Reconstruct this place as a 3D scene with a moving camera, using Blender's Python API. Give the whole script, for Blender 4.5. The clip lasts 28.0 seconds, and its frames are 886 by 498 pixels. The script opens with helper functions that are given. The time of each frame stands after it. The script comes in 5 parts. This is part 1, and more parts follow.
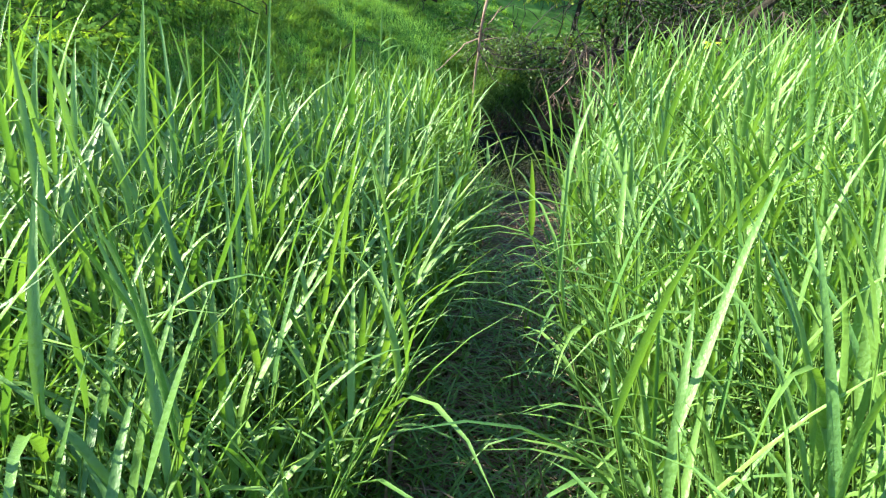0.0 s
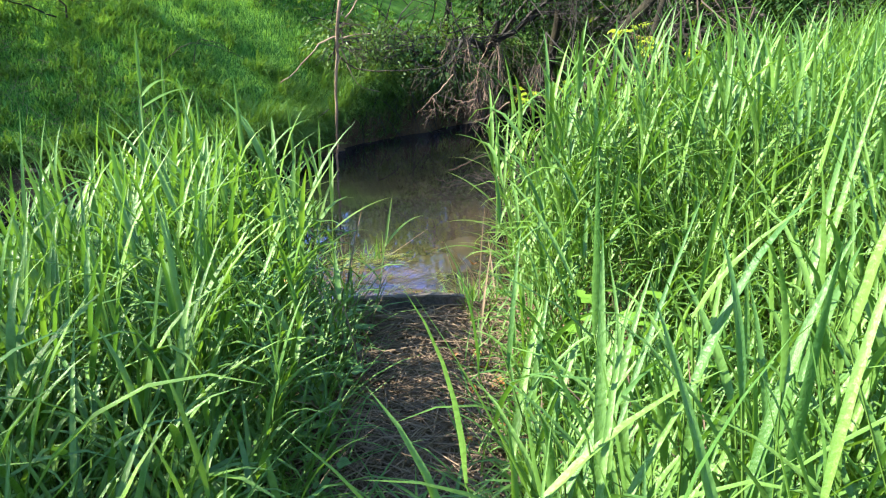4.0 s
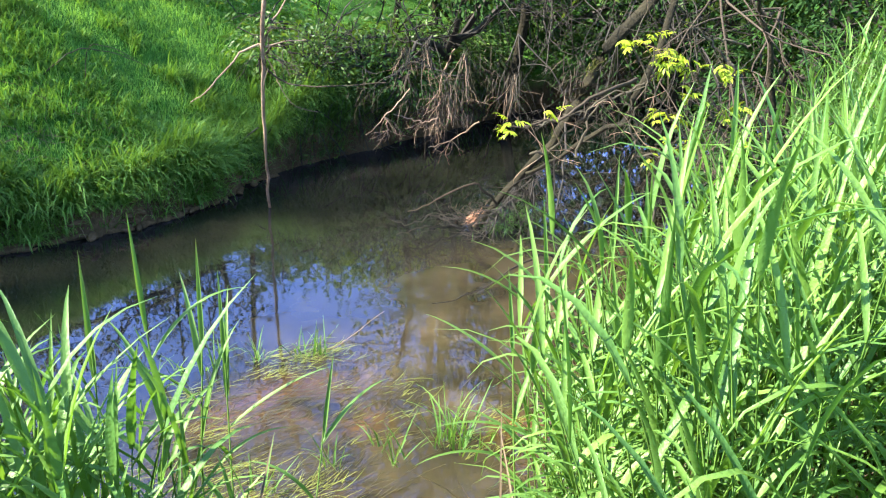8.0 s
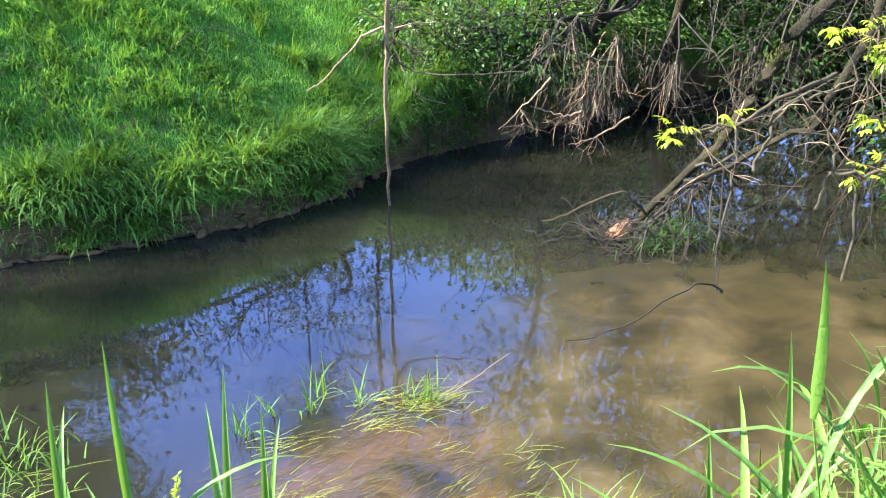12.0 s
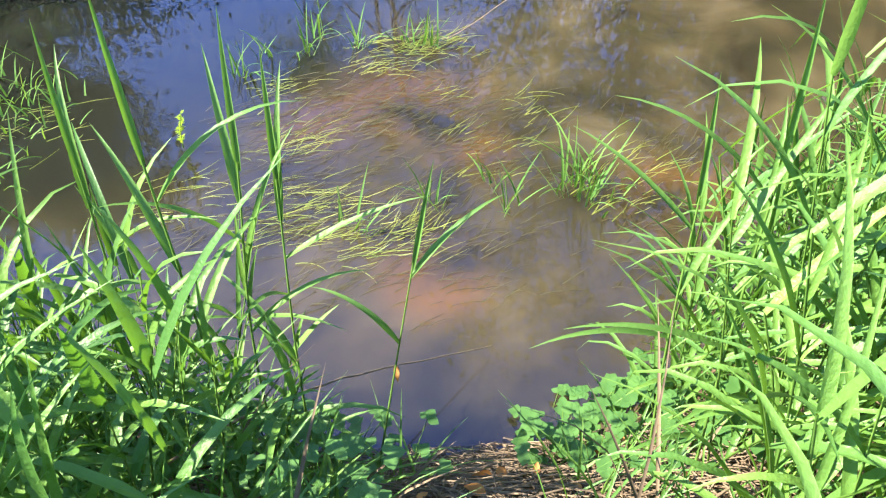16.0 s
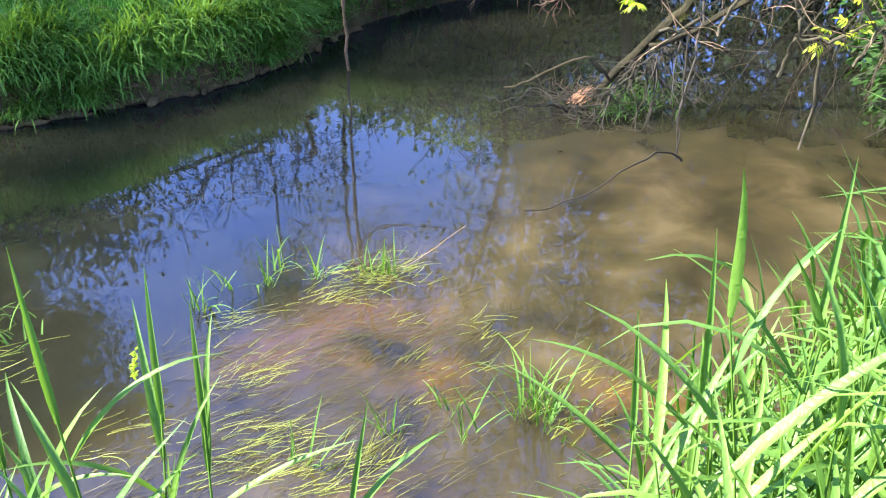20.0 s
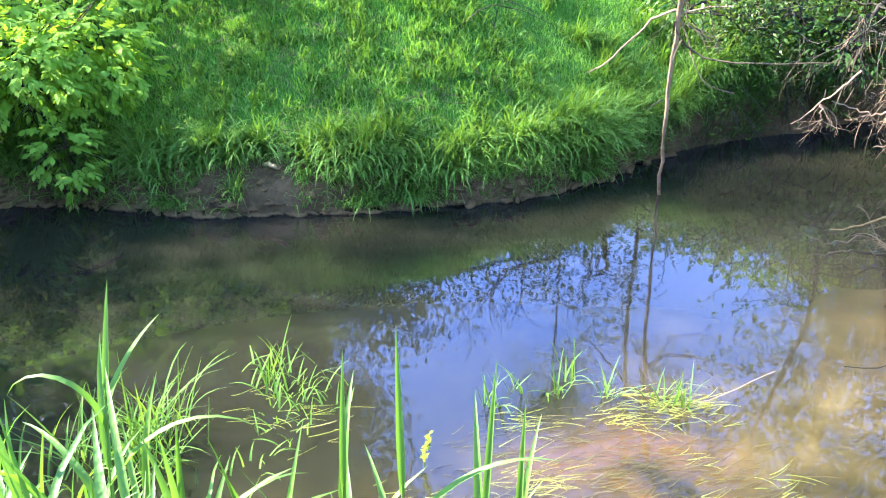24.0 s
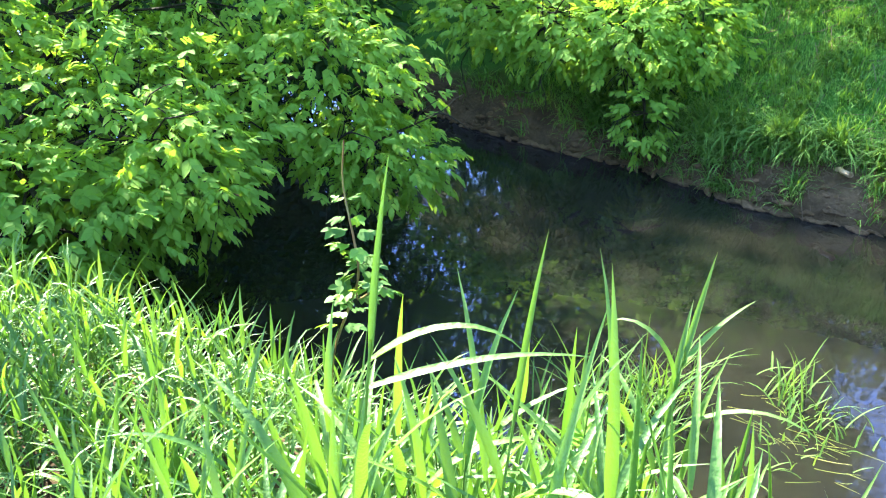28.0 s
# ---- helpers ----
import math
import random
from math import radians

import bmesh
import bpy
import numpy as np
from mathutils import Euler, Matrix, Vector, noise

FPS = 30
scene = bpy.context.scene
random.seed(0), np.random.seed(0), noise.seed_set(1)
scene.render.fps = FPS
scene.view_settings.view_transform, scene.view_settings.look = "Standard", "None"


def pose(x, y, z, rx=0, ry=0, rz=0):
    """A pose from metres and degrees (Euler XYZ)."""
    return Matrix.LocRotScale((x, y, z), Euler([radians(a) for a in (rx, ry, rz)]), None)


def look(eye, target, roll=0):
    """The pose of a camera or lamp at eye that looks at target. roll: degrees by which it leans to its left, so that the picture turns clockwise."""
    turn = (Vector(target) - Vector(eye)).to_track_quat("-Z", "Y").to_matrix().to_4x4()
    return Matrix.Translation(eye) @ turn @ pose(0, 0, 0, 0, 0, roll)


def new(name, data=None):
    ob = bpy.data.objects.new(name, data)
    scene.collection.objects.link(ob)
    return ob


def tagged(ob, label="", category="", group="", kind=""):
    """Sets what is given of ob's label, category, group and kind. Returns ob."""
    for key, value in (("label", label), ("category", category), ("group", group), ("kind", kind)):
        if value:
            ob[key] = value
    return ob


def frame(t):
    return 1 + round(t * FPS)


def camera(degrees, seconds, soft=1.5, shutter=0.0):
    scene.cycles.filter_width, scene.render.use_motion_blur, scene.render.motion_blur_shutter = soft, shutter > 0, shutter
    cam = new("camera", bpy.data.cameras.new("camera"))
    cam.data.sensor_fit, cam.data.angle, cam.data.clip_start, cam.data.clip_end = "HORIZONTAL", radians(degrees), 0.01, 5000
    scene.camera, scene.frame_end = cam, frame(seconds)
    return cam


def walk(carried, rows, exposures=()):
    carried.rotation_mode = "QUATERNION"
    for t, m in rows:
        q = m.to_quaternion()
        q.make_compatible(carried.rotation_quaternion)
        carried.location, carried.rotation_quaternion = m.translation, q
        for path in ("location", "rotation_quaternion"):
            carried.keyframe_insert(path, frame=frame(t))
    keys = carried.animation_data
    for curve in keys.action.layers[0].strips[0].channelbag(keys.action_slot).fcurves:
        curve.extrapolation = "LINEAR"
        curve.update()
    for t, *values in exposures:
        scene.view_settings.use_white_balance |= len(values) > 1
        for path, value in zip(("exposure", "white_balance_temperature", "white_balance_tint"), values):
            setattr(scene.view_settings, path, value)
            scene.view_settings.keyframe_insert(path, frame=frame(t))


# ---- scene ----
cam = camera(58.4, 28.0, soft=1.2)
PATH = [
    (0.0, pose(0.0518, -2.1297, 2.1030, 72.206, -2.758, 8.272)),
    (0.5, pose(0.0872, -1.8790, 2.0608, 71.855, -2.639, 4.032)),
    (1.0, pose(0.1550, -1.4670, 2.1244, 71.355, -2.529, 1.375)),
    (1.5, pose(0.0830, -1.2409, 2.1647, 71.097, -2.019, -0.354)),
    (2.0, pose(0.0555, -0.9944, 2.1781, 70.987, -1.711, -1.389)),
    (2.5, pose(0.0876, -0.7072, 2.1875, 70.830, -1.350, -1.918)),
    (4.5, pose(0.0000, 0.0000, 2.2200, 71.000, -0.000, 0.000)),
    (5.0, pose(0.0000, 0.2370, 2.2607, 71.202, 0.009, 0.949)),
    (5.5, pose(-0.0646, 0.4994, 2.2710, 71.205, 0.045, 1.359)),
    (6.0, pose(-0.0884, 0.6910, 2.2949, 71.301, -0.183, 0.698)),
    (6.5, pose(-0.0204, 0.9388, 2.2312, 71.302, -0.420, -0.913)),
    (7.0, pose(0.0442, 1.1659, 2.2537, 71.319, -0.657, -2.524)),
    (7.5, pose(-0.0204, 1.4069, 2.2749, 71.042, -0.669, -3.788)),
    (8.0, pose(-0.0442, 1.6056, 2.2461, 69.962, -0.645, -4.643)),
    (8.5, pose(0.0612, 1.8604, 2.2447, 68.968, -0.521, -4.897)),
    (9.0, pose(0.0986, 2.0262, 2.2667, 68.429, -0.063, -3.257)),
    (9.5, pose(0.0884, 2.1716, 2.2921, 68.200, 0.352, 0.408)),
    (10.0, pose(0.1462, 2.3208, 2.2659, 68.207, 0.743, 1.542)),
    (10.5, pose(0.1802, 2.4075, 2.2253, 68.124, 0.660, 2.840)),
    (11.0, pose(0.0850, 2.4386, 2.2218, 68.142, 0.574, 3.821)),
    (11.5, pose(-0.0238, 2.4582, 2.2474, 68.160, 0.423, 4.613)),
    (13.5, pose(-0.0680, 2.5182, 2.2231, 57.263, -0.396, 5.000)),
    (14.0, pose(-0.0816, 2.5279, 2.2198, 46.861, -0.868, 5.162)),
    (14.5, pose(-0.0714, 2.4979, 2.2373, 44.464, -0.931, 5.289)),
    (15.0, pose(-0.0680, 2.5055, 2.2383, 43.367, -0.804, 5.351)),
    (15.5, pose(-0.0680, 2.5000, 2.2330, 42.867, -0.898, 5.383)),
    (16.0, pose(-0.0646, 2.5097, 2.2297, 42.567, -0.804, 5.351)),
    (16.5, pose(-0.0272, 2.5173, 2.2414, 42.374, -0.644, 5.507)),
    (17.0, pose(0.0102, 2.5152, 2.2457, 42.568, -0.614, 5.286)),
    (17.5, pose(0.0340, 2.5250, 2.2532, 43.052, -0.525, 4.621)),
    (18.0, pose(0.0442, 2.5336, 2.2574, 47.132, -0.345, 3.608)),
    (18.5, pose(0.0408, 2.5326, 2.2649, 54.422, -0.256, 2.943)),
    (19.0, pose(0.0272, 2.5326, 2.2649, 56.420, -0.383, 2.881)),
    (19.5, pose(0.0238, 2.5295, 2.2768, 57.220, -0.383, 2.881)),
    (20.0, pose(0.0238, 2.5402, 2.2767, 58.020, -0.383, 2.881)),
    (20.5, pose(0.0102, 2.5327, 2.2757, 62.118, -0.510, 2.819)),
    (22.5, pose(-0.0306, 2.5200, 2.2908, 66.475, 0.555, 9.954)),
    (23.0, pose(-0.0510, 2.5082, 2.2985, 66.159, 0.723, 14.216)),
    (23.5, pose(-0.0714, 2.4953, 2.3029, 66.204, 0.764, 19.135)),
    (24.0, pose(-0.0986, 2.4782, 2.3052, 66.325, 1.067, 24.362)),
    (24.5, pose(-0.1360, 2.4599, 2.3043, 66.370, 1.275, 29.486)),
    (25.0, pose(-0.1666, 2.4255, 2.3090, 66.324, 1.379, 34.501)),
    (25.5, pose(-0.1904, 2.4008, 2.3103, 66.314, 1.327, 39.622)),
    (26.0, pose(-0.2074, 2.3836, 2.3126, 66.213, 1.370, 44.670)),
    (26.5, pose(-0.2210, 2.3653, 2.3117, 66.139, 1.231, 49.815)),
    (27.0, pose(-0.2278, 2.3503, 2.3097, 65.985, 1.187, 54.985)),
    (27.5, pose(-0.2346, 2.3524, 2.3054, 65.789, 1.095, 60.016)),
    (28.0, pose(-0.2312, 2.3491, 2.3065, 65.624, 0.464, 63.626)),
]
walk(cam, PATH, exposures=[(0.0, 2.22), (1.0, 1.95), (2.5, 1.75), (5.0, 2.4), (8.0, 2.4), (11.0, 2.75), (14.0, 2.4), (17.5, 2.32), (20.0, 2.55), (23.0, 3.33), (26.0, 3.22), (28.0, 3.2)])

# world, sun and sky
SUN_EL, SUN_AZ = radians(40), radians(-96)      # azimuth measured from +y, clockwise positive
world = bpy.data.worlds.new("sky")
scene.world = world
world.use_nodes = True
wn = world.node_tree
sky = wn.nodes.new("ShaderNodeTexSky")
sky.sky_type, sky.sun_disc = "NISHITA", False
sky.sun_elevation, sky.sun_rotation = SUN_EL, SUN_AZ
sky.air_density, sky.dust_density, sky.ozone_density = 1.0, 0.1, 3.0
wn.nodes["Background"].inputs["Strength"].default_value = 0.15
wn.links.new(sky.outputs["Color"], wn.nodes["Background"].inputs["Color"])
sun = new("sun", bpy.data.lights.new("sun", "SUN"))
sun.data.energy, sun.data.angle, sun.data.color = 5.0, radians(0.6), (1.0, 0.94, 0.80)
SUN_FROM = Vector((math.sin(SUN_AZ) * math.cos(SUN_EL), math.cos(SUN_AZ) * math.cos(SUN_EL), math.sin(SUN_EL)))
sun.matrix_world = look(SUN_FROM * 30, (0, 0, 0))

rng = np.random.default_rng(7)


# ---------------------------------------------------------------- mesh helpers
def quads(name, verts, faces, material, smooth=True):
    """A mesh of quads from arrays (n, 3) and (m, 4)."""
    me = bpy.data.meshes.new(name)
    verts = np.ascontiguousarray(verts, dtype=np.float32)
    faces = np.ascontiguousarray(faces, dtype=np.int32)
    me.vertices.add(len(verts))
    me.vertices.foreach_set("co", verts.ravel())
    me.loops.add(faces.size)
    me.loops.foreach_set("vertex_index", faces.ravel())
    me.polygons.add(len(faces))
    me.polygons.foreach_set("loop_start", np.arange(0, faces.size, 4, dtype=np.int32))
    me.polygons.foreach_set("loop_total", np.full(len(faces), 4, dtype=np.int32))
    me.polygons.foreach_set("use_smooth", np.full(len(faces), smooth))
    me.update(calc_edges=True)
    me.materials.append(material)
    return me


def joined(pieces):
    """Joins (verts, faces) pairs into one pair."""
    vs, fs, n = [], [], 0
    for v, f in pieces:
        vs.append(v)
        fs.append(f + n)
        n += len(v)
    return np.concatenate(vs), np.concatenate(fs)


def part(name, geo, material, parent, label="", smooth=True):
    ob = new(name, quads(name, geo[0], geo[1], material, smooth))
    ob.parent = parent
    if label:
        ob["label"] = label
    return ob


def strip_faces(n, rows, cols):
    """Quads of n grids of rows x cols vertices."""
    r, c = np.meshgrid(np.arange(rows - 1), np.arange(cols - 1), indexing="ij")
    a = (r * cols + c).ravel()
    one = np.stack([a, a + 1, a + cols + 1, a + cols], 1)
    return (np.arange(n)[:, None, None] * (rows * cols) + one[None]).reshape(-1, 4)


def blades(base, az, lean, bend, length, width, segs=5, fold=0.22, power=1.4, taper=2.0, flat=False):
    """Folded grass blades that rise from base, lean by an angle from upright and bend over further along their length."""
    n = len(base)
    s = np.linspace(0, 1, segs + 1)
    th = lean[:, None] + bend[:, None] * s[None] ** power
    mid = 0.5 * (th[:, 1:] + th[:, :-1])
    step = (length / segs)[:, None]
    zero = np.zeros((n, 1))
    out = np.concatenate([zero, np.cumsum(np.sin(mid) * step, 1)], 1)
    up = np.concatenate([zero, np.cumsum(np.cos(mid) * step, 1)], 1)
    ca, sa = np.cos(az)[:, None], np.sin(az)[:, None]
    mids = np.stack([base[:, :1] + ca * out, base[:, 1:2] + sa * out, base[:, 2:3] + up], 2)
    prof = (1 - s ** taper) * (0.5 + 0.5 * np.minimum(1, s * 5)) + 0.02
    w = width[:, None] * prof[None] * 0.5
    side = np.stack([-sa, ca, np.zeros_like(ca)], 2) * w[:, :, None]
    if flat:
        return np.stack([mids - side, mids + side], 2).reshape(-1, 3), strip_faces(n, segs + 1, 2)
    nrm = np.stack([-ca * np.cos(th), -sa * np.cos(th), np.sin(th)], 2)
    v = np.stack([mids - side + nrm * (fold * w)[:, :, None], mids - nrm * (fold * w)[:, :, None], mids + side + nrm * (fold * w)[:, :, None]], 2)
    return v.reshape(-1, 3), strip_faces(n, segs + 1, 3)


def tubes(paths, radii, sides=5):
    """Tubes along paths (n, s, 3) with radii (n, s)."""
    n, s, _ = paths.shape
    t = np.gradient(paths, axis=1)
    t /= np.linalg.norm(t, axis=2, keepdims=True) + 1e-9
    ref = np.where(np.abs(t[:, :, 2:3]) > 0.9, np.array([1.0, 0, 0]), np.array([0, 0, 1.0]))
    a = np.cross(t, ref)
    a /= np.linalg.norm(a, axis=2, keepdims=True) + 1e-9
    b = np.cross(t, a)
    ang = np.linspace(0, 2 * np.pi, sides + 1)
    ring = paths[:, :, None] + radii[:, :, None, None] * (np.cos(ang)[None, None, :, None] * a[:, :, None] + np.sin(ang)[None, None, :, None] * b[:, :, None])
    ring[:, :, -1] = ring[:, :, 0]
    return ring.reshape(-1, 3), strip_faces(n, s, sides + 1)


def leaves(base, way, up, length, width, segs=3, curl=0.25, fold=0.15, flat=False):
    """Broad leaves from base along way, facing up."""
    n = len(base)
    way = way / (np.linalg.norm(way, axis=1, keepdims=True) + 1e-9)
    side = np.cross(way, up)
    side /= np.linalg.norm(side, axis=1, keepdims=True) + 1e-9
    nrm = np.cross(side, way)
    s = np.linspace(0, 1, segs + 1)
    prof = np.sin(np.pi * np.clip(s * 0.93 + 0.05, 0, 1) ** 0.85) + 0.03
    mids = base[:, None] + way[:, None] * (s[None, :, None] * length[:, None, None]) - nrm[:, None] * (curl * s[None, :, None] ** 2 * length[:, None, None])
    w = (width[:, None] * prof[None] * 0.5)[:, :, None]
    if flat:
        return np.stack([mids - side[:, None] * w, mids + side[:, None] * w], 2).reshape(-1, 3), strip_faces(n, segs + 1, 2)
    v = np.stack([mids - side[:, None] * w + nrm[:, None] * w * fold, mids - nrm[:, None] * w * fold, mids + side[:, None] * w + nrm[:, None] * w * fold], 2)
    return v.reshape(-1, 3), strip_faces(n, segs + 1, 3)


def curve_path(points, n, wobble=0.0, seed=1):
    """A smooth path of n points through control points."""
    pts = np.array(points, dtype=float)
    k = len(pts)
    t = np.linspace(0, k - 1, n)
    i = np.clip(t.astype(int), 0, k - 2)
    u = (t - i)[:, None]
    ext = np.concatenate([[2 * pts[0] - pts[1]], pts, [2 * pts[-1] - pts[-2]]])
    p0, p1, p2, p3 = ext[i], ext[i + 1], ext[i + 2], ext[i + 3]
    out = 0.5 * (2 * p1 + (p2 - p0) * u + (2 * p0 - 5 * p1 + 4 * p2 - p3) * u ** 2 + (3 * p1 - p0 - 3 * p2 + p3) * u ** 3)
    if wobble:
        r = np.random.default_rng(seed)
        out[1:-1] += r.normal(0, wobble, (n - 2, 3))
    return out


def limb(points, r0, r1, n=14, wobble=0.0, seed=1, sides=7):
    p = curve_path(points, n, wobble, seed)
    return tubes(p[None], np.linspace(r0, r1, n)[None], sides)


def twigs(start, way, length, radius, depth, r, spread=0.7, droop=0.0, kids=3, out=None):
    """Branching twigs: a list of (path, radii)."""
    if out is None:
        out = []
    n = 7
    way = np.array(way, dtype=float)
    way /= np.linalg.norm(way)
    p, path = np.array(start, dtype=float), [np.array(start, dtype=float)]
    for i in range(n - 1):
        way = way + r.normal(0, 0.16, 3) + np.array([0, 0, -droop])
        way /= np.linalg.norm(way)
        p = p + way * length / (n - 1)
        path.append(p.copy())
    path = np.array(path)
    path[:, 2] = np.maximum(path[:, 2], 0.02)
    out.append((path, np.linspace(radius, radius * 0.45, n)))
    if depth > 0:
        for k in range(kids):
            j = r.integers(2, n)
            d = path[j] - path[j - 1]
            d = d / (np.linalg.norm(d) + 1e-9) + r.normal(0, spread, 3)
            twigs(path[j], d, length * r.uniform(0.4, 0.75), radius * 0.55, depth - 1, r, spread, droop, kids, out)
    return out


def twig_mesh(ts, sides=5):
    return tubes(np.array([a for a, b in ts]), np.array([b for a, b in ts]), sides)


# ---------------------------------------------------------------- the lie of the land
FAR_SHORE = np.array([(-60, 3.0), (-12, 5.5), (-8.4, 6.0), (-6.9, 6.4), (-5.4, 6.95), (-4.4, 7.1), (-3.2, 7.7), (-2.2, 8.35), (-1.6, 9.15), (-1.35, 9.9),
                      (-0.98, 10.5), (-0.2, 11.3), (1.0, 12.6), (2.1, 13.8), (4.0, 15.5), (8.0, 18), (60, 40)])
NEAR_SHORE = np.array([(-60, -30), (-12, -3.2), (-9, -1.2), (-6, 0.9), (-4.4, 2.1), (-3.2, 2.95), (-2.3, 3.5), (-1.5, 3.78), (-0.9, 3.72), (-0.4, 3.68), (0.1, 3.78),
                       (0.5, 4.0), (0.95, 4.35), (1.6, 5.0), (2.4, 6.0), (2.9, 7.0), (3.2, 8.2), (3.6, 9.6), (4.8, 11.2), (8, 13.8), (60, 36)])


def shore_gap(x, y, line):
    """Distance to a shoreline, in metres."""
    best = np.full(np.shape(x), 1e9)
    for (ax, ay), (bx, by) in zip(line[:-1], line[1:]):
        dx, dy = bx - ax, by - ay
        t = np.clip(((x - ax) * dx + (y - ay) * dy) / (dx * dx + dy * dy), 0, 1)
        best = np.minimum(best, np.hypot(x - ax - t * dx, y - ay - t * dy))
    return best


def step(a, b, v):
    t = np.clip((v - a) / (b - a), 0, 1)
    return t * t * (3 - 2 * t)


def wave(x, y, seed=0.0):
    """Soft unevenness between about -1 and 1."""
    return (np.sin(x * 1.7 + seed + 1.3 * np.sin(y * 0.9 + seed)) + np.sin(y * 2.3 + 2 * seed + 1.1 * np.sin(x * 1.3)) + 0.6 * np.sin(x * 5.1 + y * 4.3 + seed)
            + 0.35 * np.sin(x * 11.3 - y * 9.1 + seed)) / 2.95


def ground_z(x, y):
    x, y = np.asarray(x, dtype=float), np.asarray(y, dtype=float)
    far_side = y > np.interp(x, FAR_SHORE[:, 0], FAR_SHORE[:, 1])
    near_side = y < np.interp(x, NEAR_SHORE[:, 0], NEAR_SHORE[:, 1])
    df, dn = shore_gap(x, y, FAR_SHORE), shore_gap(x, y, NEAR_SHORE)
    far = -0.05 + 0.26 * step(0, 0.15, df + 0.11 * wave(x * 3.1, y * 2.7, 9.0)) + 0.04 * wave(x * 3, y * 3, 6.0) * step(0.02, 0.12, df) + 0.36 * step(-1.45, -1.0, x) * step(0.02, 0.22, df) + 0.64 * np.clip(df - 0.1, 0, 2.6) * (1 - 0.25 * step(-1.45, -1.0, x)) + 0.30 * np.clip(df - 2.7, 0, 4) + 0.05 * wave(x, y) * step(0.1, 0.8, df)
    near = -0.04 + 0.86 * step(-0.05, 0.80, dn) ** 0.8 + 0.025 * wave(x, y, 2.0) * step(0.3, 1, dn) - 0.05 * step(-0.6, -3, y)
    bed = -0.10 - 0.55 * np.clip(np.minimum(df, dn * 0.5), 0, 1)
    return np.where(far_side, far, np.where(near_side, near, bed))


def gz(x, y):
    return float(ground_z(x, y))


# ---------------------------------------------------------------- materials
def material(name, dark, light, scale=8.0, rough=0.6, translucent=0.0, glow=None, random_mix=0.0, bump=0.0, bump_scale=60.0, spec=0.4, third=None):
    """A procedural surface: two colours mixed by noise at two scales, with a shift per piece, some translucency for leaves and some fine relief."""
    m = bpy.data.materials.new(name)
    m.use_nodes = True
    nt = m.node_tree
    nodes, link = nt.nodes, nt.links.new
    bsdf = nodes["Principled BSDF"]
    geo = nodes.new("ShaderNodeNewGeometry")
    n1, n2 = nodes.new("ShaderNodeTexNoise"), nodes.new("ShaderNodeTexNoise")
    n1.inputs["Scale"].default_value, n2.inputs["Scale"].default_value = scale, scale * 7
    n1.inputs["Detail"].default_value = n2.inputs["Detail"].default_value = 4
    for n in (n1, n2):
        link(geo.outputs["Position"], n.inputs["Vector"])
    add = nodes.new("ShaderNodeMath")
    add.operation = "MULTIPLY_ADD"
    link(n2.outputs["Fac"], add.inputs[0])
    add.inputs[1].default_value = 0.5
    link(n1.outputs["Fac"], add.inputs[2])
    val = add.outputs[0]
    rnd = nodes.new("ShaderNodeMath")
    rnd.operation = "MULTIPLY_ADD"
    link(geo.outputs["Random Per Island"], rnd.inputs[0])
    rnd.inputs[1].default_value = random_mix
    link(val, rnd.inputs[2])
    ramp = nodes.new("ShaderNodeValToRGB")
    lo, hi = 0.50, 1.0 + random_mix
    ramp.color_ramp.elements[0].position, ramp.color_ramp.elements[0].color = lo / 2, (*dark, 1)
    ramp.color_ramp.elements[1].position, ramp.color_ramp.elements[1].color = hi / 2, (*light, 1)
    if third:
        e = ramp.color_ramp.elements.new(min(1.0, (hi + 0.12) / 2))
        e.color = (*third, 1)
    half = nodes.new("ShaderNodeMath")
    half.operation = "MULTIPLY"
    link(rnd.outputs[0], half.inputs[0])
    half.inputs[1].default_value = 0.5
    link(half.outputs[0], ramp.inputs["Fac"])
    link(ramp.outputs["Color"], bsdf.inputs["Base Color"])
    bsdf.inputs["Roughness"].default_value = rough
    bsdf.inputs["Specular IOR Level"].default_value = spec
    if bump:
        nb, bp = nodes.new("ShaderNodeTexNoise"), nodes.new("ShaderNodeBump")
        nb.inputs["Scale"].default_value, nb.inputs["Detail"].default_value = bump_scale, 6
        link(geo.outputs["Position"], nb.inputs["Vector"])
        bp.inputs["Strength"].default_value, bp.inputs["Distance"].default_value = bump, 0.02
        link(nb.outputs["Fac"], bp.inputs["Height"])
        link(bp.outputs["Normal"], bsdf.inputs["Normal"])
    if translucent:
        tr, mix = nodes.new("ShaderNodeBsdfTranslucent"), nodes.new("ShaderNodeMixShader")
        tint = nodes.new("ShaderNodeMix")
        tint.data_type, tint.blend_type = "RGBA", "MULTIPLY"
        tint.inputs["Factor"].default_value = 1.0
        link(ramp.outputs["Color"], tint.inputs["A"])
        tint.inputs["B"].default_value = (*(glow or (1.6, 1.35, 0.5)), 1)
        link(tint.outputs["Result"], tr.inputs["Color"])
        mix.inputs["Fac"].default_value = translucent
        link(bsdf.outputs["BSDF"], mix.inputs[1])
        link(tr.outputs["BSDF"], mix.inputs[2])
        link(mix.outputs["Shader"], nodes["Material Output"].inputs["Surface"])
    return m


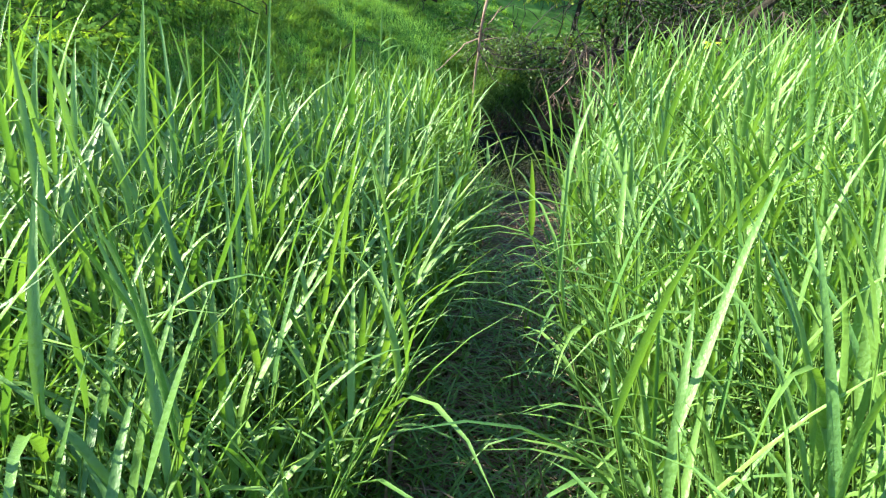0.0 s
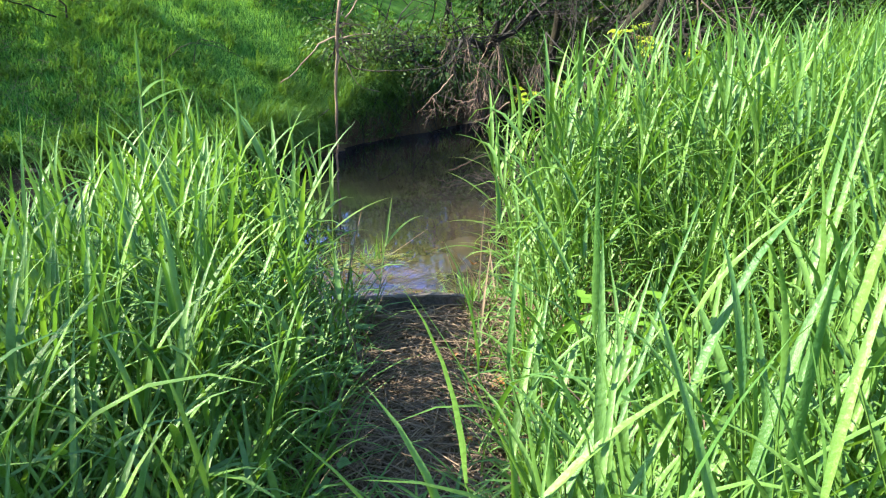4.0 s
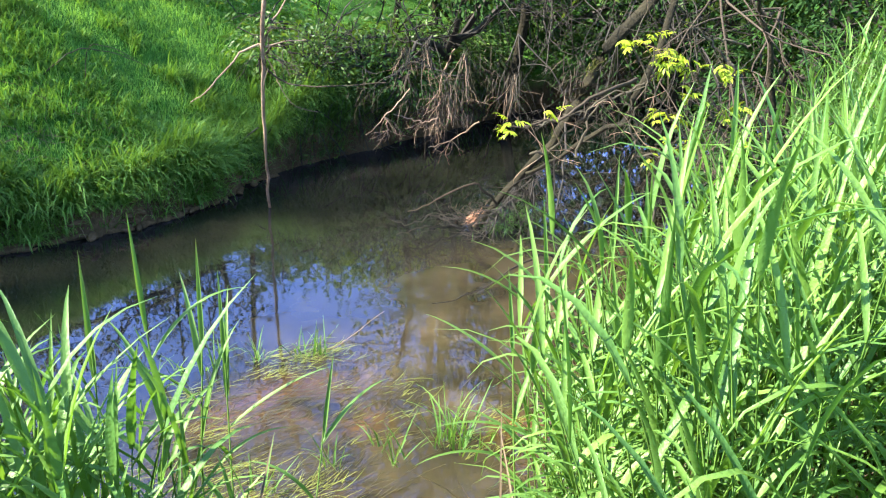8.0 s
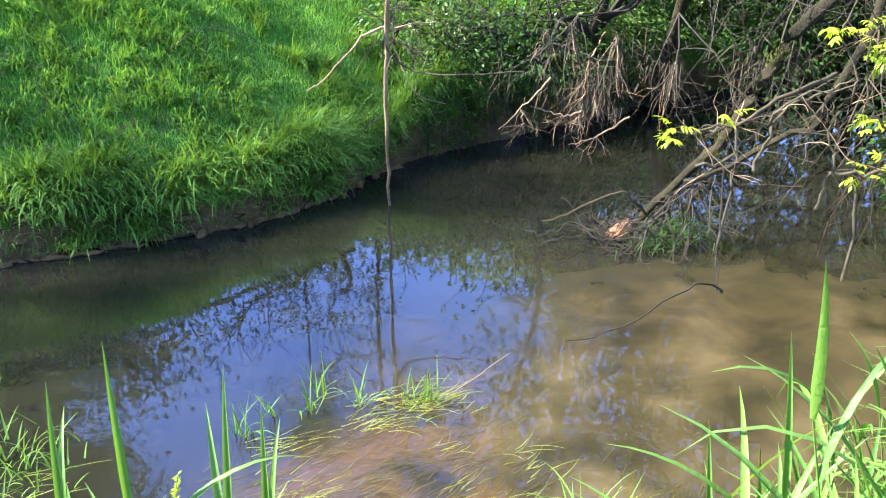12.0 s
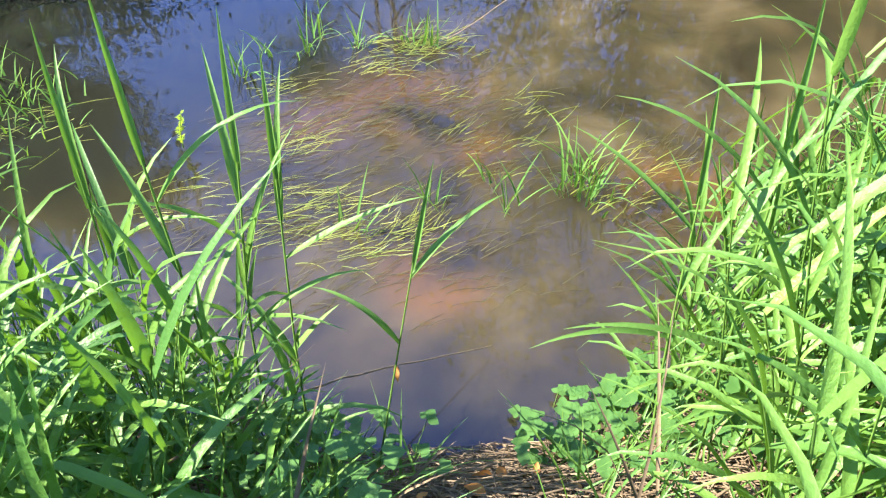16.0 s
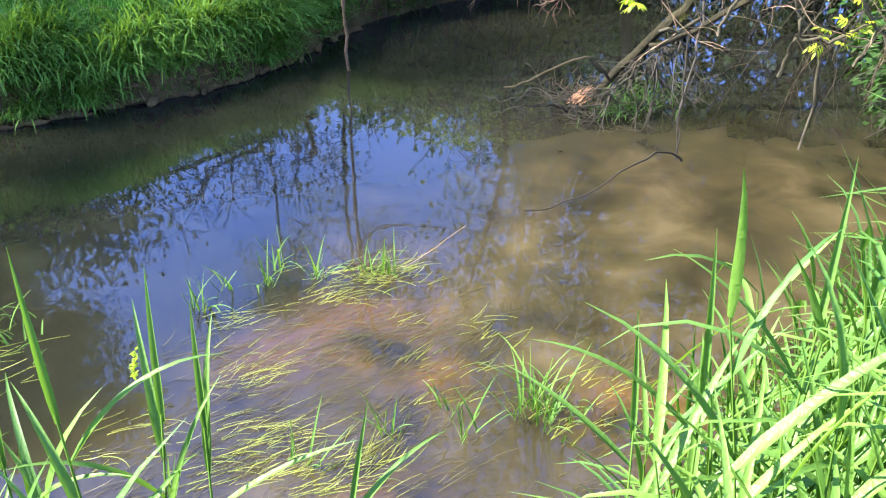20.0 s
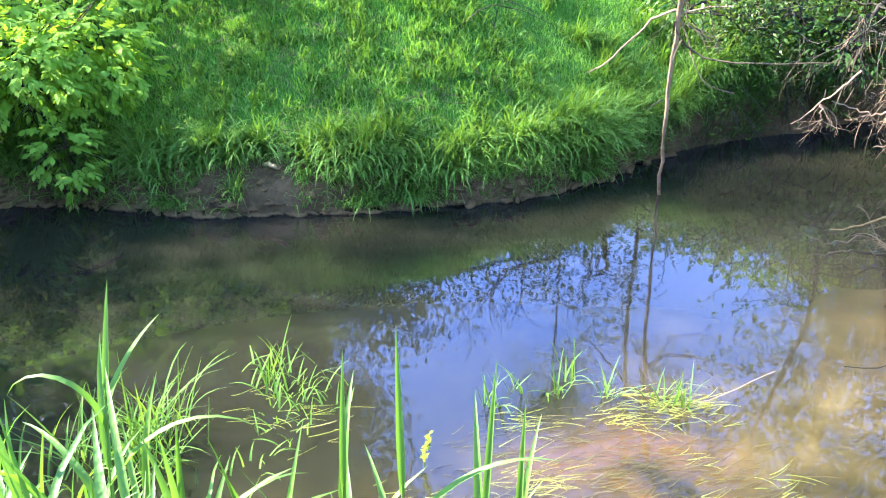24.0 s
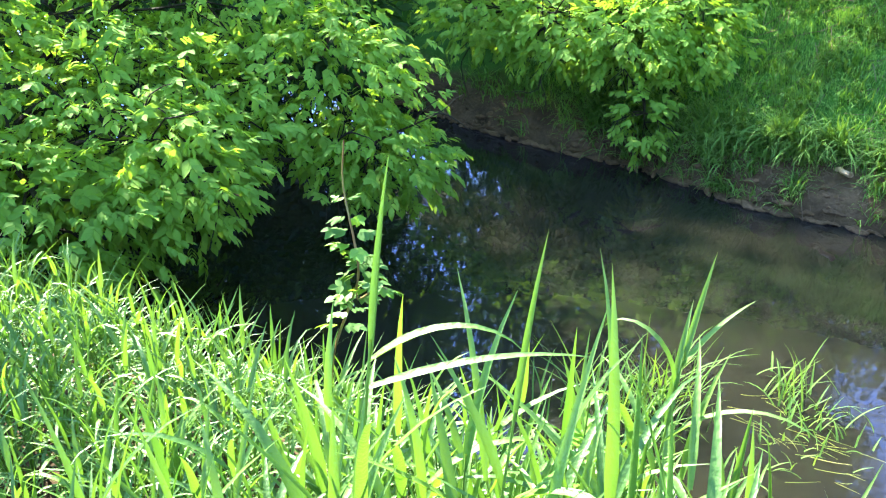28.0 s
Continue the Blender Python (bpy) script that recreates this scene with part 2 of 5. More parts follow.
M_REED = material("reed_grass_blade", (0.046, 0.138, 0.034), (0.176, 0.312, 0.058), 1.4, 0.44, 0.33, (1.3, 1.32, 0.45), 0.75, 0.22, 130.0, spec=0.45, third=(0.27, 0.35, 0.085))
M_STALK = material("reed_grass_stalk", (0.075, 0.16, 0.026), (0.15, 0.26, 0.05), 3, 0.45, 0.2, None, 0.4)
M_MEADOW = material("meadow_grass_blade", (0.10, 0.26, 0.056), (0.215, 0.42, 0.095), 0.9, 0.7, 0.40, None, 0.5, spec=0.15)
M_BANKGRASS = material("bank_grass_blade", (0.050, 0.145, 0.027), (0.185, 0.345, 0.075), 1.5, 0.6, 0.35, None, 0.8, spec=0.25, third=(0.31, 0.36, 0.12))
# darker copy of the bank grass blade, with shade put into its colour
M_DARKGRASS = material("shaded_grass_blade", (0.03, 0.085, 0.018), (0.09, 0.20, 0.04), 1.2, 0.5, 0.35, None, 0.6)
M_WATERGRASS = material("floating_grass_blade", (0.12, 0.20, 0.03), (0.36, 0.37, 0.09), 2, 0.4, 0.3, None, 0.7)
M_WEED = material("drowned_weed_blade", (0.022, 0.021, 0.008), (0.085, 0.072, 0.026), 3, 0.5, 0.0, None, 0.7, spec=0.3)
M_SHRUB = material("shrub_leaf", (0.115, 0.265, 0.040), (0.25, 0.43, 0.075), 1.2, 0.7, 0.50, None, 0.5, spec=0.15)
# near-black leaf green: the thicket's shade is put into this colour
M_DARKLEAF = material("shaded_thicket_leaf", (0.014, 0.045, 0.012), (0.045, 0.10, 0.027), 0.8, 0.8, 0.3, None, 0.5, spec=0.1)
M_TREELEAF = material("tree_leaf", (0.04, 0.10, 0.02), (0.13, 0.22, 0.04), 0.3, 0.5, 0.35, None, 0.5)
M_YELLOWLEAF = material("young_yellow_leaf", (0.22, 0.36, 0.03), (0.46, 0.54, 0.05), 3, 0.45, 0.45, (1.3, 1.2, 0.5), 0.4)
M_YOUNGLEAF = material("young_bush_leaf", (0.16, 0.27, 0.03), (0.34, 0.43, 0.06), 1.5, 0.6, 0.45, None, 0.5, spec=0.2)
M_CLOVER = material("cinquefoil_leaf", (0.045, 0.13, 0.034), (0.12, 0.25, 0.062), 6, 0.5, 0.34, None, 0.5)
M_BRAMBLE = material("bramble_leaf", (0.10, 0.25, 0.03), (0.20, 0.38, 0.05), 6, 0.5, 0.4, None, 0.4)
M_BARK = material("mossy_bark", (0.008, 0.007, 0.005), (0.036, 0.031, 0.017), 5, 0.9, bump=0.8, bump_scale=45, spec=0.2)
M_DEADWOOD = material("dead_twig_bark", (0.018, 0.014, 0.010), (0.105, 0.080, 0.060), 4, 0.85, random_mix=0.5, bump=0.4, bump_scale=90, spec=0.2)
# near-black version of the dead twig bark, with the bend's shade in its colour
M_DARKTWIG = material("dark_twig_bark", (0.007, 0.006, 0.005), (0.034, 0.026, 0.020), 4, 0.7, random_mix=0.3, spec=0.4)
M_LICHEN = material("lichened_grey_bark", (0.018, 0.015, 0.011), (0.12, 0.105, 0.080), 9, 0.9, random_mix=0.5, bump=0.6, bump_scale=70, spec=0.1)
M_MOSS = material("bark_moss", (0.035, 0.045, 0.012), (0.13, 0.135, 0.035), 9, 0.95, random_mix=0.5, spec=0.1)
M_STICK = material("peeled_stick_wood", (0.13, 0.082, 0.056), (0.38, 0.265, 0.19), 5, 0.75, bump=0.4, bump_scale=70, spec=0.2)
M_STRAW = material("dry_straw", (0.062, 0.043, 0.029), (0.27, 0.195, 0.125), 5, 0.8, random_mix=0.7, spec=0.2)
M_ORANGEWOOD = material("torn_wood", (0.20, 0.085, 0.045), (0.42, 0.23, 0.15), 12, 0.8, random_mix=0.4, spec=0.2)
M_PALE = material("pale_wood", (0.33, 0.23, 0.12), (0.54, 0.40, 0.24), 14, 0.7, bump=0.4)
M_BOARD = material("weathered_board", (0.05, 0.04, 0.035), (0.16, 0.13, 0.11), 9, 0.8, bump=0.7, bump_scale=60)
M_MUD = material("bank_mud", (0.050, 0.032, 0.017), (0.185, 0.115, 0.060), 7, 0.9, bump=0.9, bump_scale=50, spec=0.25)
M_ROSELEAF = material("rose_leaf", (0.05, 0.14, 0.035), (0.11, 0.22, 0.055), 6, 0.7, 0.35, None, 0.5, spec=0.15)
M_DRYLEAF = material("dry_orange_leaf", (0.30, 0.12, 0.03), (0.5, 0.24, 0.07), 9, 0.7, 0.25, (1.3, 1.0, 0.6), 0.3)


def ground_material():
    """Damp soil with straw litter, and turf green on the far slope."""
    m = material("soil_and_turf", (0.035, 0.023, 0.012), (0.140, 0.093, 0.052), 3.5, 0.95, bump=1.0, bump_scale=38, spec=0.15)
    nt = m.node_tree
    nodes, link = nt.nodes, nt.links.new
    bsdf = nodes["Principled BSDF"]
    soil = bsdf.inputs["Base Color"].links[0].from_socket
    geo = [n for n in nodes if n.bl_idname == "ShaderNodeNewGeometry"][0]
    sep = nodes.new("ShaderNodeSeparateXYZ")
    link(geo.outputs["Position"], sep.inputs["Vector"])
    nz = nodes.new("ShaderNodeTexNoise")
    nz.inputs["Scale"].default_value = 2.5
    nz.inputs["Detail"].default_value = 5
    link(geo.outputs["Position"], nz.inputs["Vector"])
    s1 = nodes.new("ShaderNodeMath")
    s1.operation = "MULTIPLY_ADD"
    link(nz.outputs["Fac"], s1.inputs[0])
    s1.inputs[1].default_value = 0.35
    link(sep.outputs["Z"], s1.inputs[2])
    mr = nodes.new("ShaderNodeMapRange")
    mr.inputs["From Min"].default_value, mr.inputs["From Max"].default_value = 0.50, 0.72
    link(s1.outputs[0], mr.inputs["Value"])
    far = nodes.new("ShaderNodeMapRange")
    far.inputs["From Min"].default_value, far.inputs["From Max"].default_value = 5.2, 6.0
    link(sep.outputs["Y"], far.inputs["Value"])
    both = nodes.new("ShaderNodeMath")
    both.operation = "MULTIPLY"
    link(mr.outputs["Result"], both.inputs[0])
    link(far.outputs["Result"], both.inputs[1])
    turf = nodes.new("ShaderNodeValToRGB")
    turf.color_ramp.elements[0].color, turf.color_ramp.elements[1].color = (0.03, 0.085, 0.012, 1), (0.07, 0.19, 0.025, 1)
    n2 = nodes.new("ShaderNodeTexNoise")
    n2.inputs["Scale"].default_value, n2.inputs["Detail"].default_value = 14, 6
    link(geo.outputs["Position"], n2.inputs["Vector"])
    link(n2.outputs["Fac"], turf.inputs["Fac"])
    mix = nodes.new("ShaderNodeMix")
    mix.data_type = "RGBA"
    link(both.outputs[0], mix.inputs["Factor"])
    link(soil, mix.inputs["A"])
    link(turf.outputs["Color"], mix.inputs["B"])
    link(mix.outputs["Result"], bsdf.inputs["Base Color"])
    return m


def water_material():
    """Murky slow water: olive where tree shade is put into the colour, silty brown over the sunlit shallows by the near
    bank, with a rippled glossy surface.
    """
    m = bpy.data.materials.new("murky_water")
    m.use_nodes = True
    nt = m.node_tree
    nodes, link = nt.nodes, nt.links.new
    bsdf = nodes["Principled BSDF"]
    geo = nodes.new("ShaderNodeNewGeometry")
    sep = nodes.new("ShaderNodeSeparateXYZ")
    link(geo.outputs["Position"], sep.inputs["Vector"])
    silt = nodes.new("ShaderNodeTexNoise")
    silt.inputs["Scale"].default_value, silt.inputs["Detail"].default_value, silt.inputs["Distortion"].default_value = 0.8, 4, 0.5
    link(geo.outputs["Position"], silt.inputs["Vector"])
    # sunlit brown on the near side and towards the fallen tree, painted tree shade beyond: falls off with y - 0.75 x
    lin = nodes.new("ShaderNodeVectorMath")
    lin.operation = "DOT_PRODUCT"
    link(geo.outputs["Position"], lin.inputs[0])
    lin.inputs[1].default_value = (-1.8, 1.0, 0.0)
    a = nodes.new("ShaderNodeMath")
    a.operation = "MULTIPLY_ADD"
    link(silt.outputs["Fac"], a.inputs[0])
    a.inputs[1].default_value = -3.6
    link(lin.outputs["Value"], a.inputs[2])
    mr = nodes.new("ShaderNodeMapRange")
    mr.inputs["From Min"].default_value, mr.inputs["From Max"].default_value = 6.4, 3.9
    link(a.outputs[0], mr.inputs["Value"])
    fine = nodes.new("ShaderNodeTexNoise")
    fine.inputs["Scale"].default_value, fine.inputs["Detail"].default_value, fine.inputs["Distortion"].default_value = 2.2, 4, 0.4
    link(geo.outputs["Position"], fine.inputs["Vector"])
    brown = nodes.new("ShaderNodeValToRGB")
    brown.color_ramp.elements[0].position, brown.color_ramp.elements[0].color = 0.32, (0.021, 0.017, 0.0095, 1)
    brown.color_ramp.elements[1].position, brown.color_ramp.elements[1].color = 0.54, (0.047, 0.036, 0.018, 1)
    rust = brown.color_ramp.elements.new(0.70)
    rust.color = (0.078, 0.059, 0.032, 1)
    link(fine.outputs["Fac"], brown.inputs["Fac"])
    mix = nodes.new("ShaderNodeMix")
    mix.data_type = "RGBA"
    # the brown fades again towards the near edge
    clear = nodes.new("ShaderNodeMapRange")
    clear.interpolation_type = "SMOOTHSTEP"
    clear.inputs["From Min"].default_value, clear.inputs["From Max"].default_value = 3.7, 4.15
    clear.inputs["To Min"].default_value = 0.3
    link(sep.outputs["Y"], clear.inputs["Value"])
    bend_shade = nodes.new("ShaderNodeMapRange")
    # painted shade: the brown fades to dark olive in the bend under the branches
    bend_shade.interpolation_type = "SMOOTHSTEP"
    bend_shade.inputs["From Min"].default_value, bend_shade.inputs["From Max"].default_value = 8.6, 6.9
    link(sep.outputs["Y"], bend_shade.inputs["Value"])
    brown_share = nodes.new("ShaderNodeMath")
    brown_share.operation = "MULTIPLY"
    link(clear.outputs["Result"], brown_share.inputs[0])
    link(bend_shade.outputs["Result"], brown_share.inputs[1])
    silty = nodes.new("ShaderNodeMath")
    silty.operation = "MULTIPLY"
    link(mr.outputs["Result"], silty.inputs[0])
    link(brown_share.outputs[0], silty.inputs[1])
    link(silty.outputs[0], mix.inputs["Factor"])
    # rust-coloured mud shows through round the grass in the shallows
    rusty = nodes.new("ShaderNodeMapRange")
    rusty.inputs["From Min"].default_value, rusty.inputs["From Max"].default_value = 0.38, 0.60
    link(fine.outputs["Fac"], rusty.inputs["Value"])
    near_it = None
    for spot, reach in (((-0.52, 5.52, 0.0), 0.58), ((-0.24, 4.40, 0.0), 0.30), ((0.72, 4.95, 0.0), 0.38), ((-0.85, 5.30, 0.0), 0.42), ((-0.15, 5.15, 0.0), 0.30)):
        far_off, close = nodes.new("ShaderNodeVectorMath"), nodes.new("ShaderNodeMapRange")
        far_off.operation, close.interpolation_type = "DISTANCE", "SMOOTHSTEP"
        link(geo.outputs["Position"], far_off.inputs[0])
        far_off.inputs[1].default_value = spot
        close.inputs["From Min"].default_value, close.inputs["From Max"].default_value = reach, 0.05
        link(far_off.outputs["Value"], close.inputs["Value"])
        if near_it is None:
            near_it = close.outputs["Result"]
        else:
            both_spots = nodes.new("ShaderNodeMath")
            both_spots.operation = "MAXIMUM"
            link(near_it, both_spots.inputs[0])
            link(close.outputs["Result"], both_spots.inputs[1])
            near_it = both_spots.outputs[0]
    amount = nodes.new("ShaderNodeMath")
    amount.operation = "MULTIPLY"
    link(near_it, amount.inputs[0])
    link(rusty.outputs["Result"], amount.inputs[1])
    bed = nodes.new("ShaderNodeMix")
    bed.data_type = "RGBA"
    link(amount.outputs[0], bed.inputs["Factor"])
    link(brown.outputs["Color"], bed.inputs["A"])
    bed.inputs["B"].default_value = (0.105, 0.052, 0.016, 1)
    # dark olive that also carries the tree shade on the far water
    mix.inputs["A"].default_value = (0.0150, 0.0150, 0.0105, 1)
    link(bed.outputs["Result"], mix.inputs["B"])
    link(mix.outputs["Result"], bsdf.inputs["Base Color"])
    bsdf.inputs["Roughness"].default_value = 0.9
    bsdf.inputs["Specular IOR Level"].default_value = 0.0
    # light spreads in the murk, so that shadows on it are soft
    bsdf.subsurface_method = "BURLEY"
    bsdf.inputs["Subsurface Weight"].default_value = 1.0
    bsdf.inputs["Subsurface Radius"].default_value = (1.0, 0.9, 0.7)
    bsdf.inputs["Subsurface Scale"].default_value = 0.35
    rip = nodes.new("ShaderNodeTexNoise")
    rip.inputs["Scale"].default_value, rip.inputs["Detail"].default_value, rip.inputs["Distortion"].default_value = 7.0, 3, 0.4
    link(geo.outputs["Position"], rip.inputs["Vector"])
    calm = nodes.new("ShaderNodeTexNoise")
    calm.inputs["Scale"].default_value = 0.7
    link(geo.outputs["Position"], calm.inputs["Vector"])
    cr = nodes.new("ShaderNodeMapRange")
    cr.inputs["From Min"].default_value, cr.inputs["From Max"].default_value = 0.42, 0.68
    cr.inputs["To Min"].default_value, cr.inputs["To Max"].default_value = 0.012, 0.06
    link(calm.outputs["Fac"], cr.inputs["Value"])
    bp = nodes.new("ShaderNodeBump")
    bp.inputs["Distance"].default_value = 0.02
    link(cr.outputs["Result"], bp.inputs["Strength"])
    link(rip.outputs["Fac"], bp.inputs["Height"])
    # reflections are tinted blue and boosted, so the mirrored sky looks bluer than it is
    gloss, fres, gain, both = nodes.new("ShaderNodeBsdfGlossy"), nodes.new("ShaderNodeFresnel"), nodes.new("ShaderNodeMath"), nodes.new("ShaderNodeMixShader")
    gloss.inputs["Roughness"].default_value = 0.02
    gloss.inputs["Color"].default_value = (0.51, 0.585, 1.0, 1)
    fres.inputs["IOR"].default_value = 1.33
    gain.operation, gain.use_clamp = "MULTIPLY_ADD", True
    gain.inputs[1].default_value, gain.inputs[2].default_value = 1.6, 0.035
    link(bp.outputs["Normal"], gloss.inputs["Normal"])
    link(bp.outputs["Normal"], fres.inputs["Normal"])
    link(fres.outputs["Fac"], gain.inputs[0])
    link(gain.outputs[0], both.inputs["Fac"])
    link(bsdf.outputs["BSDF"], both.inputs[1])
    link(gloss.outputs["BSDF"], both.inputs[2])
    link(both.outputs["Shader"], nodes["Material Output"].inputs["Surface"])
    return m


# ---------------------------------------------------------------- ground and water
def spread_axis(lo, hi, fine, reach):
    core = np.arange(lo, hi + fine / 2, fine)
    tail, d, p = [], fine, hi
    while p < reach:
        d *= 1.25
        p += d
        tail.append(p)
    head = [lo - (q - hi) for q in tail][::-1]
    return np.concatenate([head, core, tail])


gx, gy = spread_axis(-10, 8, 0.08, 600), spread_axis(-4, 16, 0.08, 600)
GX, GY = np.meshgrid(gx, gy)
GZ = ground_z(GX, GY)
gv = np.stack([GX, GY, GZ], 2).reshape(-1, 3)
ground = new("ground", quads("ground", gv, strip_faces(1, len(gy), len(gx))[:, ::-1][:, [3, 2, 1, 0]], ground_material()))
tagged(ground, "dark damp soil of the creek banks with turf on the slope", "ground", kind="structure")
wx, wy = np.meshgrid(np.linspace(-60, 60, 40), np.linspace(-40, 60, 40))
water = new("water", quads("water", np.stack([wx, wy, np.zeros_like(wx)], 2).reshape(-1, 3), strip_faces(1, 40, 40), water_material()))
tagged(water, "still murky brown creek water reflecting blue sky and trees", "water", kind="structure")


# ---------------------------------------------------------------- tall reed grass beside the path
def path_mid(y):
    return -0.10 + 0.04 * step(1.6, 2.6, y)


def reed_height(x, y):
    """How tall the reed grass stands over the ground."""
    right = 1.12 + 0.13 * step(3.9, 2.8, y) * step(0.35, 0.75, x) + 0.02 * step(2.6, 1.8, y) + 0.06 * wave(x * 2, y * 2, 4.0)
    low = step(1.05, 0.7, np.hypot((x - 0.66) / 0.62, (y - 1.75) / 0.85))
    right = right * (1 - 0.80 * low)
    left = 1.16 - 0.32 * step(-0.6, 1.0, y)
    left = left * (1 - 0.52 * step(1.05, 1.8, -x) * step(0.2, 1.4, y))
    rim = 1 - np.where(x > path_mid(y), 0.13, 0.22) * step(0.62, 0.30, np.abs(x - path_mid(y)))
    return np.where(x > path_mid(y), right, left) * rim


def in_reeds(x, y, r):
    gap = np.where(x > path_mid(y), 0.36 + 0.11 * step(1.8, 3.0, y) + 0.04 * step(-2.4, -2.0, y) * step(-0.3, -0.8, y), 0.26 + 0.07 * step(0.6, 1.6, y) + 0.12 * step(2.0, 3.0, y)) + 0.05 * wave(x * 2, y * 2, 1.0)
    off = np.abs(x - path_mid(y)) > gap
    dry = (y < np.interp(x, NEAR_SHORE[:, 0], NEAR_SHORE[:, 1]) - 0.05)
    patchy = 0.5 + 0.5 * wave(x * 1.6, y * 1.6, 5.0) > r.uniform(-0.55, 0.35, len(x))
    thin = np.where((y > 3.0) & (np.abs(x) < 1.2), r.uniform(0, 1, len(x)) < np.where(x > 0.35, 0.8, 0.5), True)
    return off & dry & patchy & thin


def reeds(x, y, r, scale=1.0, leaf_n=6, segs=5, width=0.0172):
    """Reed grass plants at the places given: stalk and leaf geometry."""
    n = len(x)
    h = reed_height(x, y) * r.uniform(0.72, 1.08, n) * scale
    z = ground_z(x, y)
    az, lean, bend = r.uniform(0, 2 * np.pi, n), r.uniform(0.0, 0.16, n), r.uniform(0.0, 0.22, n)
    # plants at the path's edge lean out over it
    edge = np.clip(0.72 - np.abs(x - path_mid(y)), 0, 0.4) / 0.4
    to_path = np.where(x > path_mid(y), np.pi, 0.0) + r.normal(0, 0.7, n)
    az = np.where(r.uniform(0, 1, n) < edge * 0.85, to_path, az)
    lean += edge * r.uniform(0, 0.20, n)
    s = np.linspace(0, 1, 5)
    stem = h * 0.82
    th = lean[:, None] + bend[:, None] * s[None]
    out = np.concatenate([np.zeros((n, 1)), np.cumsum(np.sin(th[:, 1:]) * (stem / 4)[:, None], 1)], 1)
    up = np.concatenate([np.zeros((n, 1)), np.cumsum(np.cos(th[:, 1:]) * (stem / 4)[:, None], 1)], 1)
    p = np.stack([x[:, None] + np.cos(az)[:, None] * out, y[:, None] + np.sin(az)[:, None] * out, z[:, None] - 0.02 + up], 2)
    rad = np.linspace(0.0030, 0.0016, 5)[None] * r.uniform(0.8, 1.25, (n, 1))
    stalks = tubes(p, rad, 3)
    sets = []
    for k in range(leaf_n):
        f = np.clip((k + 1.2) / (leaf_n + 0.2) + r.uniform(-0.06, 0.06, n), 0.08, 1.0)
        i = np.clip((f * 4).astype(int), 0, 3)
        u = (f * 4 - i)[:, None]
        b = p[np.arange(n), i] * (1 - u) + p[np.arange(n), i + 1] * u
        top = k == leaf_n - 1
        laz = r.uniform(0, 2 * np.pi, n)
        laz = np.where(r.uniform(0, 1, n) < edge * 0.4 * step(-1.4, -0.6, y), to_path + r.normal(0, 0.5, n), laz)
        ln = r.uniform(0.20, 0.40, n) * (0.85 if top else 1.0) * np.clip(h / 0.8, 0.68, 1.15)
        l0 = (np.where(r.uniform(0, 1, n) < 0.6, r.uniform(0.02, 0.22, n), r.uniform(0.25, 0.75, n)) if top else r.uniform(0.18, 0.85, n) * (1.25 - 0.45 * f))
        bd = (r.uniform(0.0, 1.1, n) if top else np.where(r.uniform(0, 1, n) < 0.3, r.uniform(0.1, 0.7, n), r.uniform(0.5, 2.6, n)) * (1.25 - 0.45 * f))
        sets.append(blades(b, laz, l0, bd, ln, width * r.uniform(0.65, 1.25, n), segs))
    return stalks, joined(sets)


def reed_stand(name, label, count, box, r, **kw):
    x, y = r.uniform(box[0], box[1], count), r.uniform(box[2], box[3], count)
    keep = in_reeds(x, y, r)
    x, y = x[keep], y[keep]
    st, lv = reeds(x, y, r, **kw)
    ob = new(name, quads(name, lv[0], lv[1], M_REED))
    tagged(ob, label, "grass", kind="stuff")
    stalk = part("stalks", st, M_STALK, ob)
    tagged(stalk, kind="stuff")
    return ob


DENSITY = 1.0
for name, label, per, box, kw in (
        ("reed_grass", "tall bright green reed grass standing thick beside the path", 310, (0.1, 2.3, -0.6, 2.5), {"width": 0.0142, "leaf_n": 7}),
        ("reed_grass", "broad-bladed green reed grass at the creek's edge", 230, (0.1, 2.3, 2.5, 4.9), {"width": 0.0168, "leaf_n": 7}),
        ("reed_grass", "tall bright green reed grass standing thick beside the path", 210, (0.1, 2.6, -3.6, -0.6), {"width": 0.0132, "leaf_n": 7}),
        ("reed_grass", "tall reed grass running back along the creek bank", 95, (2.3, 4.6, -3.0, 8.2), {"leaf_n": 5, "segs": 4, "width": 0.018}),
        ("reed_grass", "green reed grass on the shaded side of the path", 250, (-1.5, -0.1, -0.2, 2.3), {}),
        ("reed_grass", "broad-bladed green reed grass on the low bank", 240, (-1.5, -0.1, 2.3, 3.8), {"width": 0.0190}),
        ("reed_grass", "tall sunlit reed grass at the start of the path", 200, (-2.0, -0.1, -3.6, -0.2), {"width": 0.0132, "leaf_n": 7}),
        ("reed_grass", "shorter green grass on the creek bank below the shrub", 120, (-4.6, -1.5, -0.5, 3.6), {"leaf_n": 5, "segs": 5, "width": 0.0135}),
        ("reed_grass", "tall reed grass standing away from the path", 80, (-4.6, -2.0, -3.6, -0.5), {"leaf_n": 5, "segs": 4}),
        ("reed_grass", "coarse grass of the field behind the path", 16, (-9, 9, -9, -3.6), {"leaf_n": 4, "segs": 3, "width": 0.024}),
        ("reed_grass", "coarse grass of the field beside the reeds", 22, (4.6, 9, -3.6, 7), {"leaf_n": 4, "segs": 3, "width": 0.024}),
        ("reed_grass", "coarse grass along the bank upstream", 35, (-9, -4.6, -3.6, 1.5), {"leaf_n": 4, "segs": 3, "width": 0.024})):
    area = (box[1] - box[0]) * (box[3] - box[2])
    reed_stand(name, label, int(per * area * DENSITY), box, rng, **kw)


